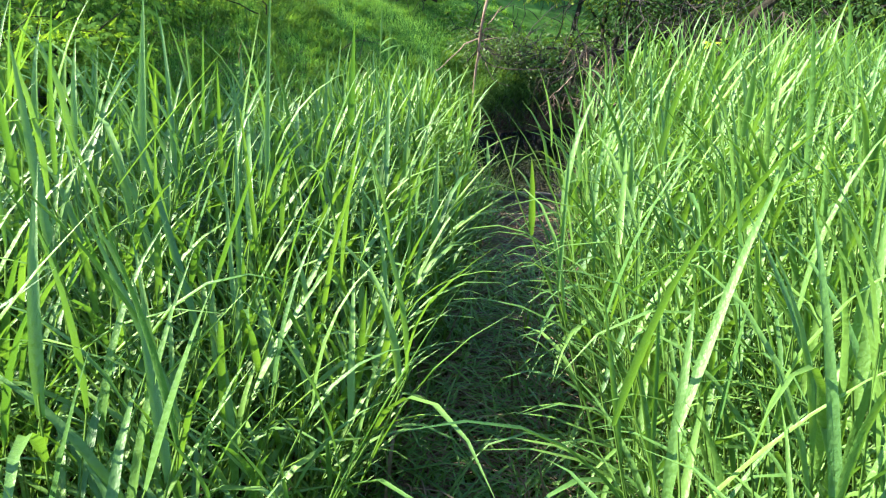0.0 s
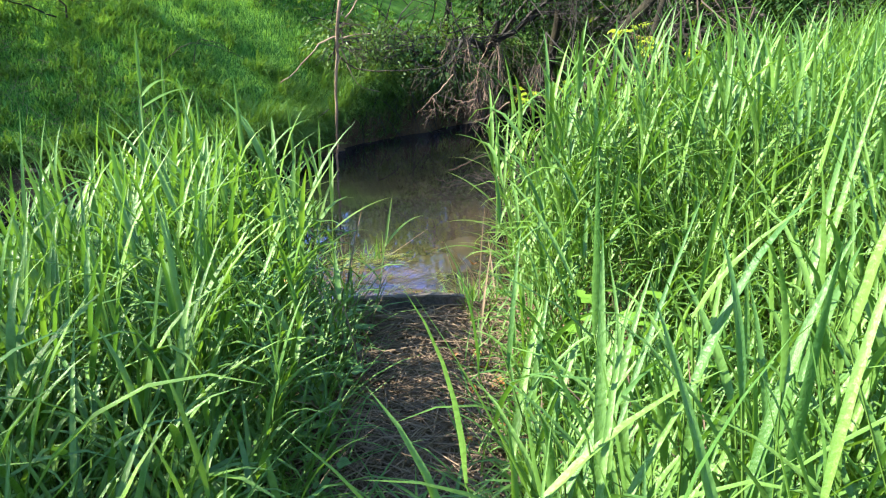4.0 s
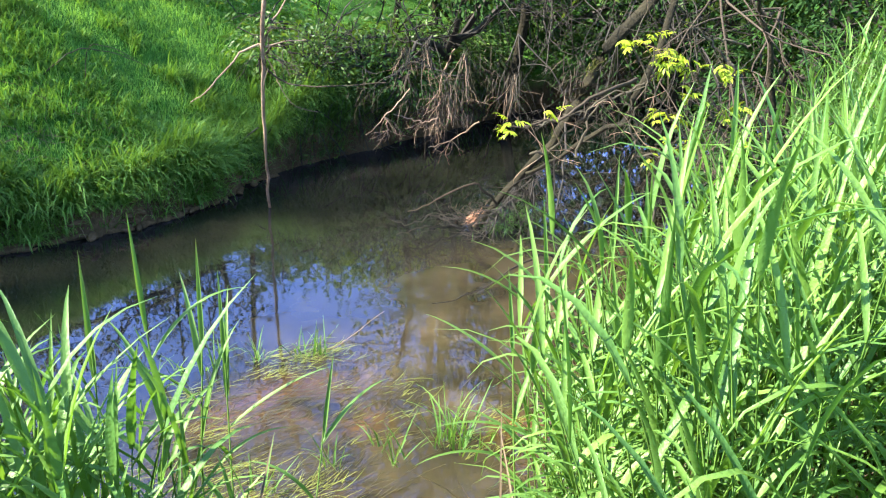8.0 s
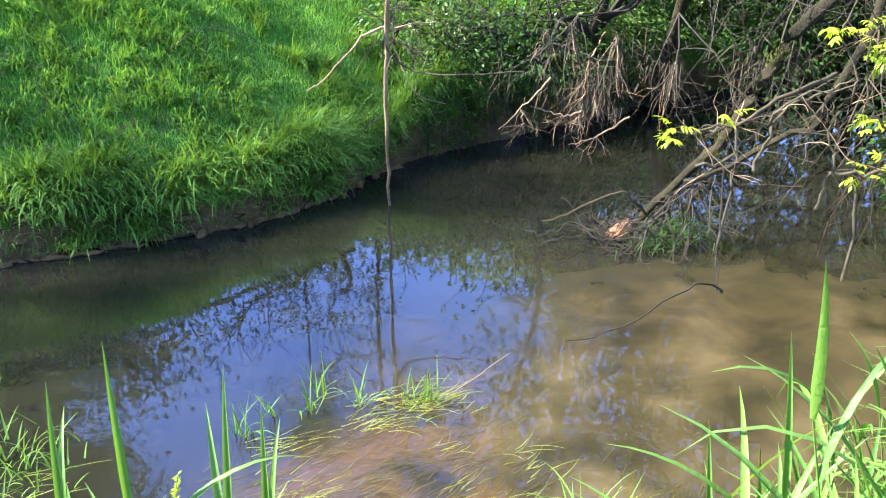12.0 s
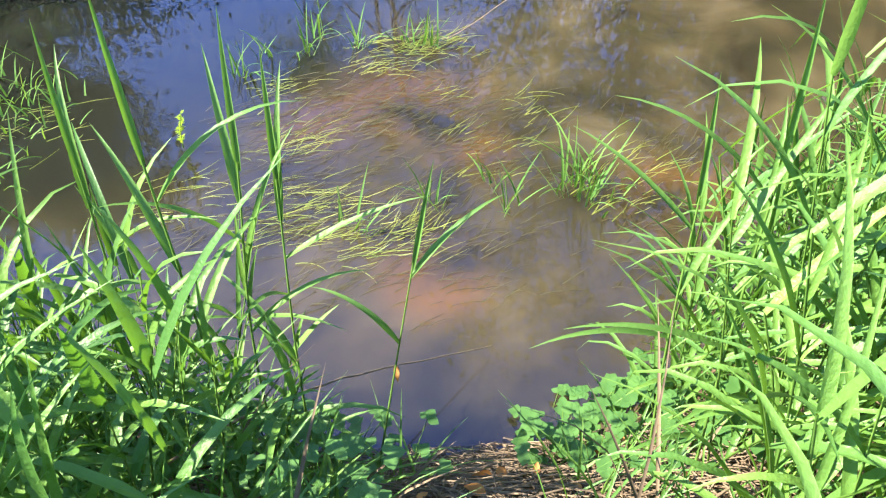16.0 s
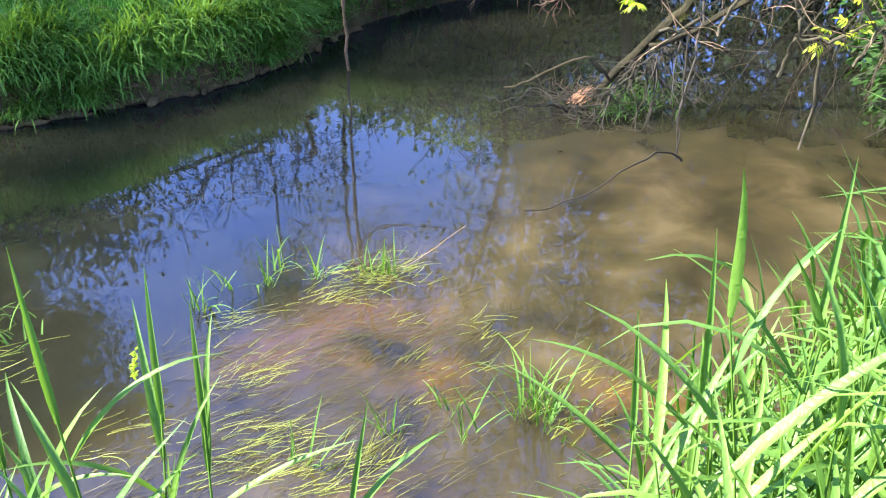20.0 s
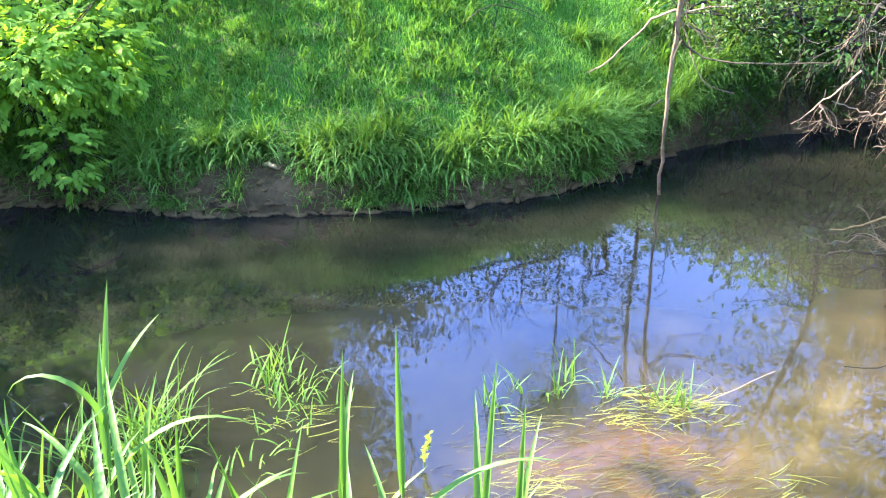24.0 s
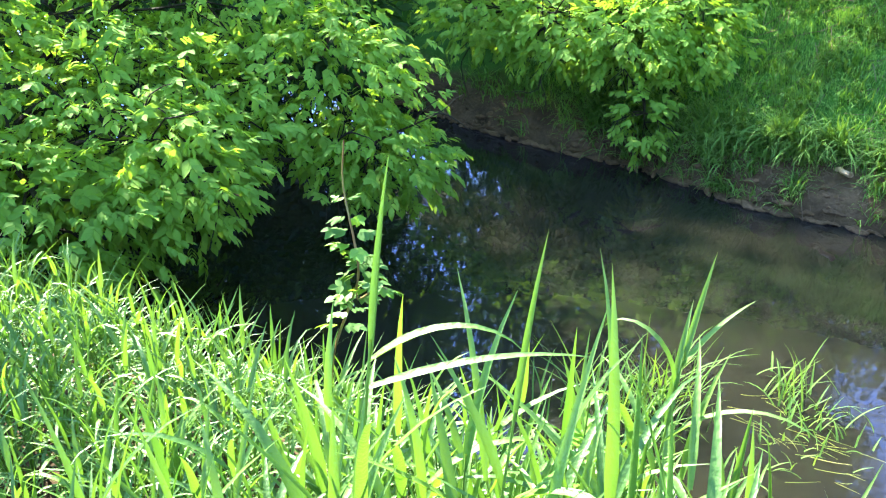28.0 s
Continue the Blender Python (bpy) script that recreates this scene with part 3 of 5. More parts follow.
# low grass and trodden blades along the path
def undergrowth(name, label, count, box, r, height, mat, keep=None, lean=(0.1, 1.0), width=0.006):
    x, y = r.uniform(box[0], box[1], count), r.uniform(box[2], box[3], count)
    k = ground_z(x, y) > 0.01
    if keep is not None:
        k &= keep(x, y)
    x, y = x[k], y[k]
    n = len(x)
    b = np.stack([x, y, ground_z(x, y) - 0.01], 1)
    geo = blades(b, r.uniform(0, 2 * np.pi, n), r.uniform(*lean, n), r.uniform(0.2, 1.6, n), height * r.uniform(0.5, 1.3, n), width * r.uniform(0.7, 1.4, n), 4)
    return tagged(new(name, quads(name, geo[0], geo[1], mat)), label, "grass", kind="stuff")


def off_path(x, y):
    return np.abs(x - path_mid(y) - 0.02) > np.where(y > 1.0, 0.17 + 0.05 * wave(x * 4, y * 4), 0.08)


undergrowth("low_grass", "low soft grass at the edges of the trodden path", 6500, (-1.2, 1.4, -2.6, 3.6), rng, 0.24, M_REED, off_path)
undergrowth("low_grass", "short green grass filling the bank top", 9500, (-4.6, -0.3, -0.5, 3.5), rng, 0.36, M_REED, off_path, (0.1, 1.0), 0.0095)
undergrowth("low_grass", "grass on the near bank under the dead shrub, shade put into its colour", 5000, (2.3, 5.0, 5.0, 11.0), rng, 0.34, M_DARKGRASS, None, (0.1, 1.0), 0.012)
undergrowth("trodden_grass", "flattened grass blades on the path", 6500, (-0.48, 0.38, -2.8, 1.6), rng, 0.27, M_REED, None, (0.8, 1.5), 0.009)

undergrowth("dead_grass", "tan dead blades standing among the green reeds", 520, (-1.3, 1.5, -2.4, 3.4), rng, 0.42, M_STRAW, off_path, (0.05, 0.8), 0.009)

# ---------------------------------------------------------------- far bank
def far_points(count, box, r, lo, hi):
    x, y = r.uniform(box[0], box[1], count), r.uniform(box[2], box[3], count)
    d = shore_gap(x, y, FAR_SHORE)
    k = (y > np.interp(x, FAR_SHORE[:, 0], FAR_SHORE[:, 1])) & (d > lo) & (d < hi)
    return x[k], y[k]


def meadow(name, label, count, box, r, lo, hi, height, width, mat, segs=3, lean=(0.0, 0.7), bend=(0.2, 1.5), down=0.0):
    x, y = far_points(count, box, r, lo, hi)
    # bare muddy foot of the bank where the slope slips into the creek
    k = (shore_gap(x, y, FAR_SHORE) > 0.30 * step(-3.2, -4.0, x) * r.uniform(0.5, 1.2, len(x))) & (np.hypot(x + 3.98, y - 7.52) > 0.15)
    x, y = x[k], y[k]
    n = len(x)
    tall = 1 + 0.40 * wave(x * 1.2, y * 1.2, 3.0)
    b = np.stack([x, y, ground_z(x, y) - 0.01], 1)
    az = r.uniform(0, 2 * np.pi, n)
    if down:
        az = np.where(r.uniform(0, 1, n) < down, np.arctan2(-0.8, 0.6) + r.normal(0, 0.6, n), az)
    geo = blades(b, az, r.uniform(*lean, n), r.uniform(*bend, n), height * tall * r.uniform(0.5, 1.3, n), width * r.uniform(0.7, 1.3, n), segs, flat=True)
    return tagged(new(name, quads(name, geo[0], geo[1], mat)), label, "grass", kind="stuff")


meadow("meadow_grass", "short lush green grass on the far creek slope", 170000, (-7.5, -0.3, 6.0, 13.5), rng, 0.10, 4.2, 0.095, 0.007, M_MEADOW, 2)
meadow("meadow_grass", "green grass further up the slope", 40000, (-16, 4, 7, 22), rng, 3.6, 11, 0.28, 0.018, M_MEADOW, 2)

def along_shore(count, r, lo, hi, x0, x1):
    """Places on the far bank within a band beside the water."""
    xs = np.linspace(x0, x1, 400)
    ys = np.interp(xs, FAR_SHORE[:, 0], FAR_SHORE[:, 1])
    run = np.concatenate([[0], np.cumsum(np.hypot(np.diff(xs), np.diff(ys)))])
    t = r.uniform(0, run[-1], count)
    px, py = np.interp(t, run, xs), np.interp(t, run, ys)
    dx, dy = np.gradient(xs, run), np.gradient(ys, run)
    nx, ny = -np.interp(t, run, dy), np.interp(t, run, dx)
    d = r.uniform(lo, hi, count)
    return px + nx * d, py + ny * d, np.arctan2(-ny, -nx)


def bank_tufts(name, label, tufts, per, r, lo, hi, x0, x1, height, width, mat):
    """Clumps of long grass that hang down over the water's edge."""
    tx, ty, ta = along_shore(tufts, r, lo, hi, x0, x1)
    k = r.uniform(0, 1, tufts) > 0.40 * step(-3.2, -4.0, tx) * step(0.45, 0.25, shore_gap(tx, ty, FAR_SHORE))
    k &= np.hypot(tx + 3.97, ty - 7.50) > 0.25
    tx, ty, ta = tx[k], ty[k], ta[k]
    tufts = len(tx)
    size = np.repeat(r.uniform(0.4, 1.2, tufts), per)
    n = tufts * per
    x = np.repeat(tx, per) + r.normal(0, 0.035, n)
    y = np.repeat(ty, per) + r.normal(0, 0.035, n)
    az = np.where(r.uniform(0, 1, n) < 0.62, np.repeat(ta, per) + r.normal(0, 0.75, n), r.uniform(0, 6.28, n))
    b = np.stack([x, y, np.maximum(ground_z(x, y), 0.05) - 0.01], 1)
    geo = blades(b, az, r.uniform(0.1, 1.0, n), r.uniform(0.7, 2.2, n), height * size * r.uniform(0.5, 1.2, n), width * r.uniform(0.7, 1.3, n), 4, flat=True)
    geo[0][:, 2] = np.maximum(geo[0][:, 2], 0.01)
    return tagged(new(name, quads(name, geo[0], geo[1], mat)), label, "grass", kind="stuff")


bank_tufts("bank_grass", "long grass tufts hanging over the far water edge", 320, 36, rng, 0.12, 0.50, -6.2, -1.25, 0.46, 0.015, M_BANKGRASS)
bank_tufts("bank_grass", "long grass hanging under the dead branches", 330, 30, rng, 0.12, 1.3, -1.3, 2.2, 0.42, 0.011, M_BANKGRASS)
bank_tufts("bank_grass", "grass trailing down the far bank face, shade put into its colour", 330, 24, rng, 0.10, 0.34, -1.3, 2.4, 0.40, 0.010, M_DARKGRASS)
bank_tufts("bank_grass", "curtain of green grass hanging down the steep far bank", 170, 30, rng, 0.18, 0.36, -1.2, 1.3, 0.50, 0.011, M_BANKGRASS)
bank_tufts("bank_grass", "sparse grass tufts on the muddy bank below the shrub", 60, 20, rng, 0.05, 0.5, -9.5, -6.2, 0.26, 0.010, M_MEADOW)
bank_tufts("meadow_tuft", "tufts of longer grass scattered over the far slope", 480, 26, rng, 0.4, 3.4, -6.0, -1.2, 0.26, 0.0125, M_BANKGRASS)
bank_tufts("meadow_tuft", "clumps of soft green grass on the far slope", 620, 30, rng, 0.4, 3.8, -6.5, 1.0, 0.19, 0.0115, M_MEADOW)


def mud_clods(label, count, r, x0, x1):
    """Lumps of dark mud along the foot of the far bank."""
    px, py, pa = along_shore(count, r, -0.04, 0.16, x0, x1)
    n = 6
    t = np.linspace(0, 1, n)
    ln = r.uniform(0.05, 0.20, count)
    a = pa + np.pi / 2 + r.normal(0, 0.5, count)
    z = np.maximum(ground_z(px, py), 0) * r.uniform(0.2, 1.0, count) + 0.01
    p = np.stack([px[:, None] + np.cos(a)[:, None] * ln[:, None] * (t - 0.5), py[:, None] + np.sin(a)[:, None] * ln[:, None] * (t - 0.5), z[:, None] + r.normal(0, 0.006, (count, n))], 2)
    rad = (ln * r.uniform(0.10, 0.22, count))[:, None] * np.array([0.15, 0.75, 1.0, 0.95, 0.7, 0.1]) * r.uniform(0.8, 1.2, (count, n))
    geo = tubes(p, rad, 7)
    return tagged(new("mud_clods", quads("mud_clods", geo[0], geo[1], M_MUD)), label, "mud", kind="stuff")


mud_clods("lumpy grey-brown mud along the foot of the far bank", 520, rng, -9.5, -1.2)
bank_tufts("bank_grass", "drooping grass that trails into the creek", 210, 22, rng, 0.03, 0.18, -5.6, -1.25, 0.28, 0.009, M_BANKGRASS)


# ---------------------------------------------------------------- shrubs and trees
def unit(v):
    return v / (np.linalg.norm(v, axis=-1, keepdims=True) + 1e-9)


def sprigs(base, way, r, size, pairs=3, wide=0.5, droop=0.25):
    """Feathered leaves: pairs of leaflets along a short stalk, and one at its end."""
    n = len(base)
    way = unit(way)
    up = unit(np.array([0, 0, 1.0]) + r.normal(0, 0.35, (n, 3)))
    side = unit(np.cross(way, up))
    sets = []
    for k in range(pairs + 1):
        f = 0.35 + 0.65 * k / pairs
        b = base + way * (size * 1.9 * f)[:, None] - np.array([0, 0, 1.0]) * (droop * size * f * f)[:, None]
        for sgn in ((1, -1) if k < pairs else (0,)):
            d = unit(way * (0.65 if sgn else 1.0) + side * sgn * 0.85 - np.array([0, 0, 0.25]) + r.normal(0, 0.12, (n, 3)))
            ln = size * r.uniform(0.8, 1.15, n)
            sets.append(leaves(b, d, up, ln, ln * wide, 2 if n > 1 else 3))
    return joined(sets)


def in_lobes(lobes, r, shell=0.55):
    """Points and outward ways in a set of ellipsoids (x, y, z, rx, ry, rz, count), thicker near the surface."""
    ps, ws = [], []
    for x, y, z, rx, ry, rz, count in lobes:
        d = unit(r.normal(0, 1, (count, 3)))
        u = r.uniform(shell, 1.08, count)[:, None] * (1 + 0.18 * np.sin(d[:, :1] * 7 + z * 3) * np.cos(d[:, 1:2] * 6 + x))
        ps.append(np.array([x, y, z]) + d * u * np.array([rx, ry, rz]))
        ws.append(d)
    return np.concatenate(ps), np.concatenate(ws)


def shrub(name, label, root, lobes, r, size=0.045, pairs=3, leaf=M_SHRUB, bark=M_BARK, simple=False, floor=0.06, thick=0.035, category="shrub", hang=0.5):
    """A shrub: stems from its root into each lobe, side twigs, and foliage."""
    ob = new(name)
    ob.location = root
    tagged(ob, label, category)
    off = np.array(root, dtype=float)
    for lobe in lobes:
        c = np.array(lobe[:3])
        mid = off * 0.5 + c * 0.5 + np.array([0, 0, 0.25]) + r.normal(0, 0.1, 3)
        stem = curve_path([off + r.normal(0, 0.08, 3) * [1, 1, 0], mid, c], 10, 0.02, int(r.integers(1e6)))
        part("stem", tubes(stem[None] - off, np.linspace(thick, thick * 0.35, 10)[None], 6), bark, ob)
        tw = []
        for k in range(9):
            d = unit(r.normal(0, 1, 3) + [0, 0, 0.1])
            tw += twigs(stem[r.integers(5, 10)], d, float(max(lobe[3:6])) * r.uniform(0.7, 1.1), thick * 0.28, 1, r, 0.6, 0.05, 3)
        v, f = twig_mesh(tw, 4)
        tagged(part("twig_spray", (v - off, f), bark, ob), kind="stuff")
        p, w = in_lobes([lobe], r)
        w = w * [1, 1, 0.4] + r.normal(0, 0.35, w.shape) - np.array([0, 0, hang * 0.5])
        keep = p[:, 2] > np.maximum(ground_z(p[:, 0], p[:, 1]), 0) + floor
        p, w = p[keep], w[keep]
        s = size * r.uniform(0.7, 1.2, len(p))
        geo = leaves(p, unit(w), unit(r.normal(0, 0.6, p.shape) + [0, 0, 1]), s, s * 0.42, 2, flat=True) if simple else sprigs(p, w, r, s, pairs, 0.58)
        tagged(part("foliage", (geo[0] - off, geo[1]), leaf, ob), kind="stuff")
    return ob


shrub("leafy_shrub", "green leafy shrub with feathered leaves leaning over the water", (-5.7, 1.7, 0.55), [
    (-5.0, 2.6, 1.05, 0.85, 0.85, 0.6, 868), (-5.25, 3.85, 1.2, 0.75, 0.75, 0.5, 672), (-4.3, 2.15, 0.85, 0.55, 0.6, 0.45, 461), (-4.3, 2.85, 1.0, 0.38, 0.36, 0.36, 266), (-4.72, 4.05, 0.85, 0.5, 0.42, 0.24, 237),
    (-6.1, 3.5, 1.9, 1.1, 1.1, 0.75, 868), (-5.6, 1.6, 1.8, 1.0, 1.0, 0.8, 784), (-4.95, 4.35, 0.66, 0.35, 0.36, 0.3, 154), (-6.6, 2.2, 2.6, 1.3, 1.3, 0.8, 588),
    (-4.5, 1.1, 1.1, 0.6, 0.7, 0.6, 364), (-6.3, 2.6, 1.0, 0.9, 0.9, 0.7, 588)], rng, 0.060)
shrub("leafy_shrub", "green shrub on the far bank with branches drooping to the creek", (-7.0, 7.7, 0.9), [
    (-6.6, 7.25, 1.15, 1.0, 0.65, 0.5, 806), (-6.45, 6.45, 1.15, 0.65, 0.4, 0.32, 338), (-5.85, 6.85, 1.15, 0.5, 0.4, 0.3, 260), (-7.1, 6.1, 1.25, 0.65, 0.4, 0.4, 312), (-5.65, 7.4, 1.15, 0.55, 0.5, 0.42, 338), (-5.45, 6.85, 0.55, 0.2, 0.2, 0.34, 91),
    (-8.1, 7.0, 1.4, 1.1, 0.8, 0.7, 676), (-6.5, 8.5, 1.95, 1.4, 0.9, 0.7, 676), (-8.6, 8.2, 2.4, 1.8, 1.2, 1.0, 676), (-10.2, 6.9, 1.7, 1.2, 0.9, 0.9, 468)], rng, 0.066)
shrub("bank_bush", "small dense bush at the top of the grassy slope", (-4.4, 9.6, 1.7), [
    (-4.9, 9.3, 1.95, 0.8, 0.5, 0.5, 700), (-5.7, 9.0, 1.9, 0.7, 0.5, 0.5, 600)], rng, 0.05, leaf=M_SHRUB, simple=True, thick=0.012)

# thicket behind the dead branches, and the overgrown bends up and down the creek; leaf colour carries their deep shade
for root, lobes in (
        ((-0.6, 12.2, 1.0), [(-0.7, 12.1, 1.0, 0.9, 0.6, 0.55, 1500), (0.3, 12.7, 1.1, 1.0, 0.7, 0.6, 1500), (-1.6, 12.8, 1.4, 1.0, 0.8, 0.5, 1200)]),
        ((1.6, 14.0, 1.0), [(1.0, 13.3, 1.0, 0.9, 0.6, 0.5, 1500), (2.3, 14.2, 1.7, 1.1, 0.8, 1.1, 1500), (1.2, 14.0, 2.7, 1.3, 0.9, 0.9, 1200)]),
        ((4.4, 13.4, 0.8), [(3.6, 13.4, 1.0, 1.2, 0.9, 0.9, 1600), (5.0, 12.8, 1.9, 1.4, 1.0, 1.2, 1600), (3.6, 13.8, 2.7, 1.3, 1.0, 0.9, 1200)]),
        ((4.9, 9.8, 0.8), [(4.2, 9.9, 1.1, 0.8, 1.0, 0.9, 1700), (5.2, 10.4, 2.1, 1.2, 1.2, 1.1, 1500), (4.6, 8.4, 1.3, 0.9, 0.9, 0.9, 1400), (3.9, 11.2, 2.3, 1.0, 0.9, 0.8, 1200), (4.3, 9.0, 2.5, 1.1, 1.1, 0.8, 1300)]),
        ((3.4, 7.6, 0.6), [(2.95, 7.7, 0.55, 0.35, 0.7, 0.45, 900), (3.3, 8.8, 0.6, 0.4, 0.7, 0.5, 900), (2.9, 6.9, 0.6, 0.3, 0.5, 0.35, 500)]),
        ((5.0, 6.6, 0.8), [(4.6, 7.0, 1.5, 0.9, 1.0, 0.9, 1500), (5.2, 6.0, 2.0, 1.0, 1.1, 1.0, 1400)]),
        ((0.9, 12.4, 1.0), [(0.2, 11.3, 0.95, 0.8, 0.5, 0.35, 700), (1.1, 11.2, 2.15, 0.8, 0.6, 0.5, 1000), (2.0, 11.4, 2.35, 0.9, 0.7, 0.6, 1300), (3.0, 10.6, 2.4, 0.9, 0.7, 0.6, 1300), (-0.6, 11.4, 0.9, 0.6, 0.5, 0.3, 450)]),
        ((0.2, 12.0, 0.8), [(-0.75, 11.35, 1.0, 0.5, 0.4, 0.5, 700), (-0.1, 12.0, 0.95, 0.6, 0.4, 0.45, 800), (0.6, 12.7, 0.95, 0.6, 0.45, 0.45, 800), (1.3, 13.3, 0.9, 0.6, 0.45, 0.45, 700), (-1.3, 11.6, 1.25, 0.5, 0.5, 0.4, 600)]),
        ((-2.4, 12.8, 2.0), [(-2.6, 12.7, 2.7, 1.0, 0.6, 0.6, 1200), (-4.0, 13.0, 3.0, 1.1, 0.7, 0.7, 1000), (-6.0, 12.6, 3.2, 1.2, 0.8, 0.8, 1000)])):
    # two bushes take the lighter tree leaf so that they look sunlit when mirrored
    shrub("thicket_shrub", "dense thicket bush on the creek bank, leaves coloured for its light", root, lobes, rng, 0.075, leaf=M_TREELEAF if root in ((-0.6, 12.2, 1.0), (0.2, 12.0, 0.8)) else M_DARKLEAF, bark=M_DARKTWIG, simple=True, thick=0.05)
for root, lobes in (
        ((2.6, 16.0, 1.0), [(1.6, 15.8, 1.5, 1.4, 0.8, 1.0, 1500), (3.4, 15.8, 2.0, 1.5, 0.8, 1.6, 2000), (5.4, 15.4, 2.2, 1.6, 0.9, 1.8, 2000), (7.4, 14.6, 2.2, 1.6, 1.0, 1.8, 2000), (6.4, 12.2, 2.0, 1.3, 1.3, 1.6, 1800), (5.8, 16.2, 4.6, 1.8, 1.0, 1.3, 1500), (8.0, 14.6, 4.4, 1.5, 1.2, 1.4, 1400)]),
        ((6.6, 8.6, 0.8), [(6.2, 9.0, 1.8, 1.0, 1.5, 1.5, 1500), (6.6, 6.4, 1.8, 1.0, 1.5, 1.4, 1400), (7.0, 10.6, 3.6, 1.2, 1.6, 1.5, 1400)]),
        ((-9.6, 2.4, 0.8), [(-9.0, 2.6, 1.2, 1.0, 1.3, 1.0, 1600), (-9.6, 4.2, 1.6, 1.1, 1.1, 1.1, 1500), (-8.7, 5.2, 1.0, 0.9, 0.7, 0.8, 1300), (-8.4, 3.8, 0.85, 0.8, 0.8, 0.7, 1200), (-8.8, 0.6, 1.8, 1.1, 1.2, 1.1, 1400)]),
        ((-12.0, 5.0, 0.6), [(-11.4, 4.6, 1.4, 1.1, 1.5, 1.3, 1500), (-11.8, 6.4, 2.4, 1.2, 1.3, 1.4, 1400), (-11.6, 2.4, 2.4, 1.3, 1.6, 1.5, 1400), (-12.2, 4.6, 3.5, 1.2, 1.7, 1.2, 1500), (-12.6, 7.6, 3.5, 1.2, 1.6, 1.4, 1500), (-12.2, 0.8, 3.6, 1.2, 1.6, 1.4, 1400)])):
    shrub("thicket_shrub", "dense tall thicket closing the view along the creek, shade put into its leaves", root, lobes, rng, 0.16, leaf=M_DARKLEAF, bark=M_DARKTWIG, simple=True, thick=0.05)


shrub("sunlit_bush", "tall sunlit yellow-green bush standing beyond the far bank", (1.2, 14.6, 1.2), [
(-0.3, 14.0, 2.5, 0.8, 0.4, 0.45, 1300), (1.0, 14.1, 2.5, 0.9, 0.4, 0.5, 1500), (2.4, 14.2, 2.5, 0.9, 0.4, 0.5, 1500), (3.4, 13.6, 2.4, 0.6, 0.4, 0.45, 1000)], rng, 0.10, leaf=M_YOUNGLEAF, simple=True, thick=0.03)


def tree(label, x, y, height, crown, count, r, leaf_size=0.16, trunk=0.14, bare=0.35, lean=(0, 0)):
    """A broadleaf tree: tapered trunk, limbs and a crown of separate leaf clumps."""
    z = float(ground_z(x, y))
    ob = new("tree")
    ob.location = (x, y, z)
    tagged(ob, label, "tree")
    top = np.array([lean[0], lean[1], height * 0.95])
    spine = curve_path([(0, 0, -0.1), top * 0.35 + r.normal(0, 0.15, 3) * [1, 1, 0], top * 0.7 + r.normal(0, 0.2, 3) * [1, 1, 0], top], 12)
    part("trunk", tubes(spine[None], np.linspace(trunk, trunk * 0.15, 12)[None], 8), M_BARK, ob)
    for k in range(int(10)):
        f = bare + (0.97 - bare) * (k + 0.5) / 10
        b = spine[int(f * 11)]
        reach = crown * (1.15 - 0.55 * f) * r.uniform(0.7, 1.1)
        a = k * 2.4 + r.uniform(-0.4, 0.4)
        tip = b + np.array([np.cos(a) * reach, np.sin(a) * reach, reach * r.uniform(0.1, 0.6)])
        path = curve_path([b, b * 0.5 + tip * 0.5 + [0, 0, 0.12 * reach], tip], 7)
        part("limb", tubes(path[None], np.linspace(trunk * 0.3, 0.012, 7)[None], 5), M_BARK, ob)
        n = count // 10
        t = r.uniform(0.3, 1.1, n)[:, None]
        c = b * (1 - t) + tip * t
        clump = np.repeat(r.normal(0, 1, (n // 12 + 1, 3)) * reach * 0.36, 12, 0)[:n]
        p = c + clump * [1, 1, 0.7] + r.normal(0, 0.16, (n, 3))
        s = leaf_size * r.uniform(0.6, 1.3, n)
        geo = leaves(p, unit(r.normal(0, 1, (n, 3)) - [0, 0, 0.5]), unit(r.normal(0, 0.7, (n, 3)) + [0, 0, 1]), s, s * 0.6, 2, flat=True)
        tagged(part("foliage", geo, M_TREELEAF, ob), kind="stuff")
    return ob


tree("slender young tree with open foliage beyond the slope", -3.2, 21.0, 14, 1.9, 5200, rng, 0.085, 0.07, 0.36)
tree("slender young tree with a tufted top beyond the slope", -5.6, 22.0, 10.5, 1.5, 4200, rng, 0.085, 0.05, 0.70)
for x, y, h, c, n in ((-19.0, 15.0, 11, 3.0, 3000), (-15.0, 16.5, 12, 3.0, 3200), (-18.0, 20.0, 15, 4.0, 3400), (-16.5, 25.0, 17, 4.5, 3400), (-20.5, 6.5, 11.5, 3.0, 3400), (-21.0, 10.0, 11.5, 3.0, 3400),
                      (3.4, 19.5, 12, 3.0, 2600), (7.8, 19.0, 14, 3.6, 3200), (11.0, 14.0, 13, 3.6, 3200), (2.0, 27.0, 16, 3.6, 2400), (8.0, 27.0, 18, 4.5, 3200), (14.0, 22, 17, 4.5, 3200)):
    tree("tall broadleaf tree standing beyond the creek", x, y, h, c, n, rng, 0.15, 0.16)
for x, y, h, c in ((-21, 28, 10, 4.5), (-12.5, 28, 5.8, 3.6), (-7.5, 28, 5.0, 3.4), (-2.5, 29, 5.2, 3.4), (3, 32, 9, 4.5), (17, 29, 11, 5), (-24, 16, 12, 5), (-22, 4, 9, 4.5), (18, 8, 12, 5), (16, -4, 11, 5), (-20, -6, 9, 4.5)):
    tree("round bushy tree at the edge of the woods", x, y, h, c, 5000, rng, 0.24, 0.16, 0.12)

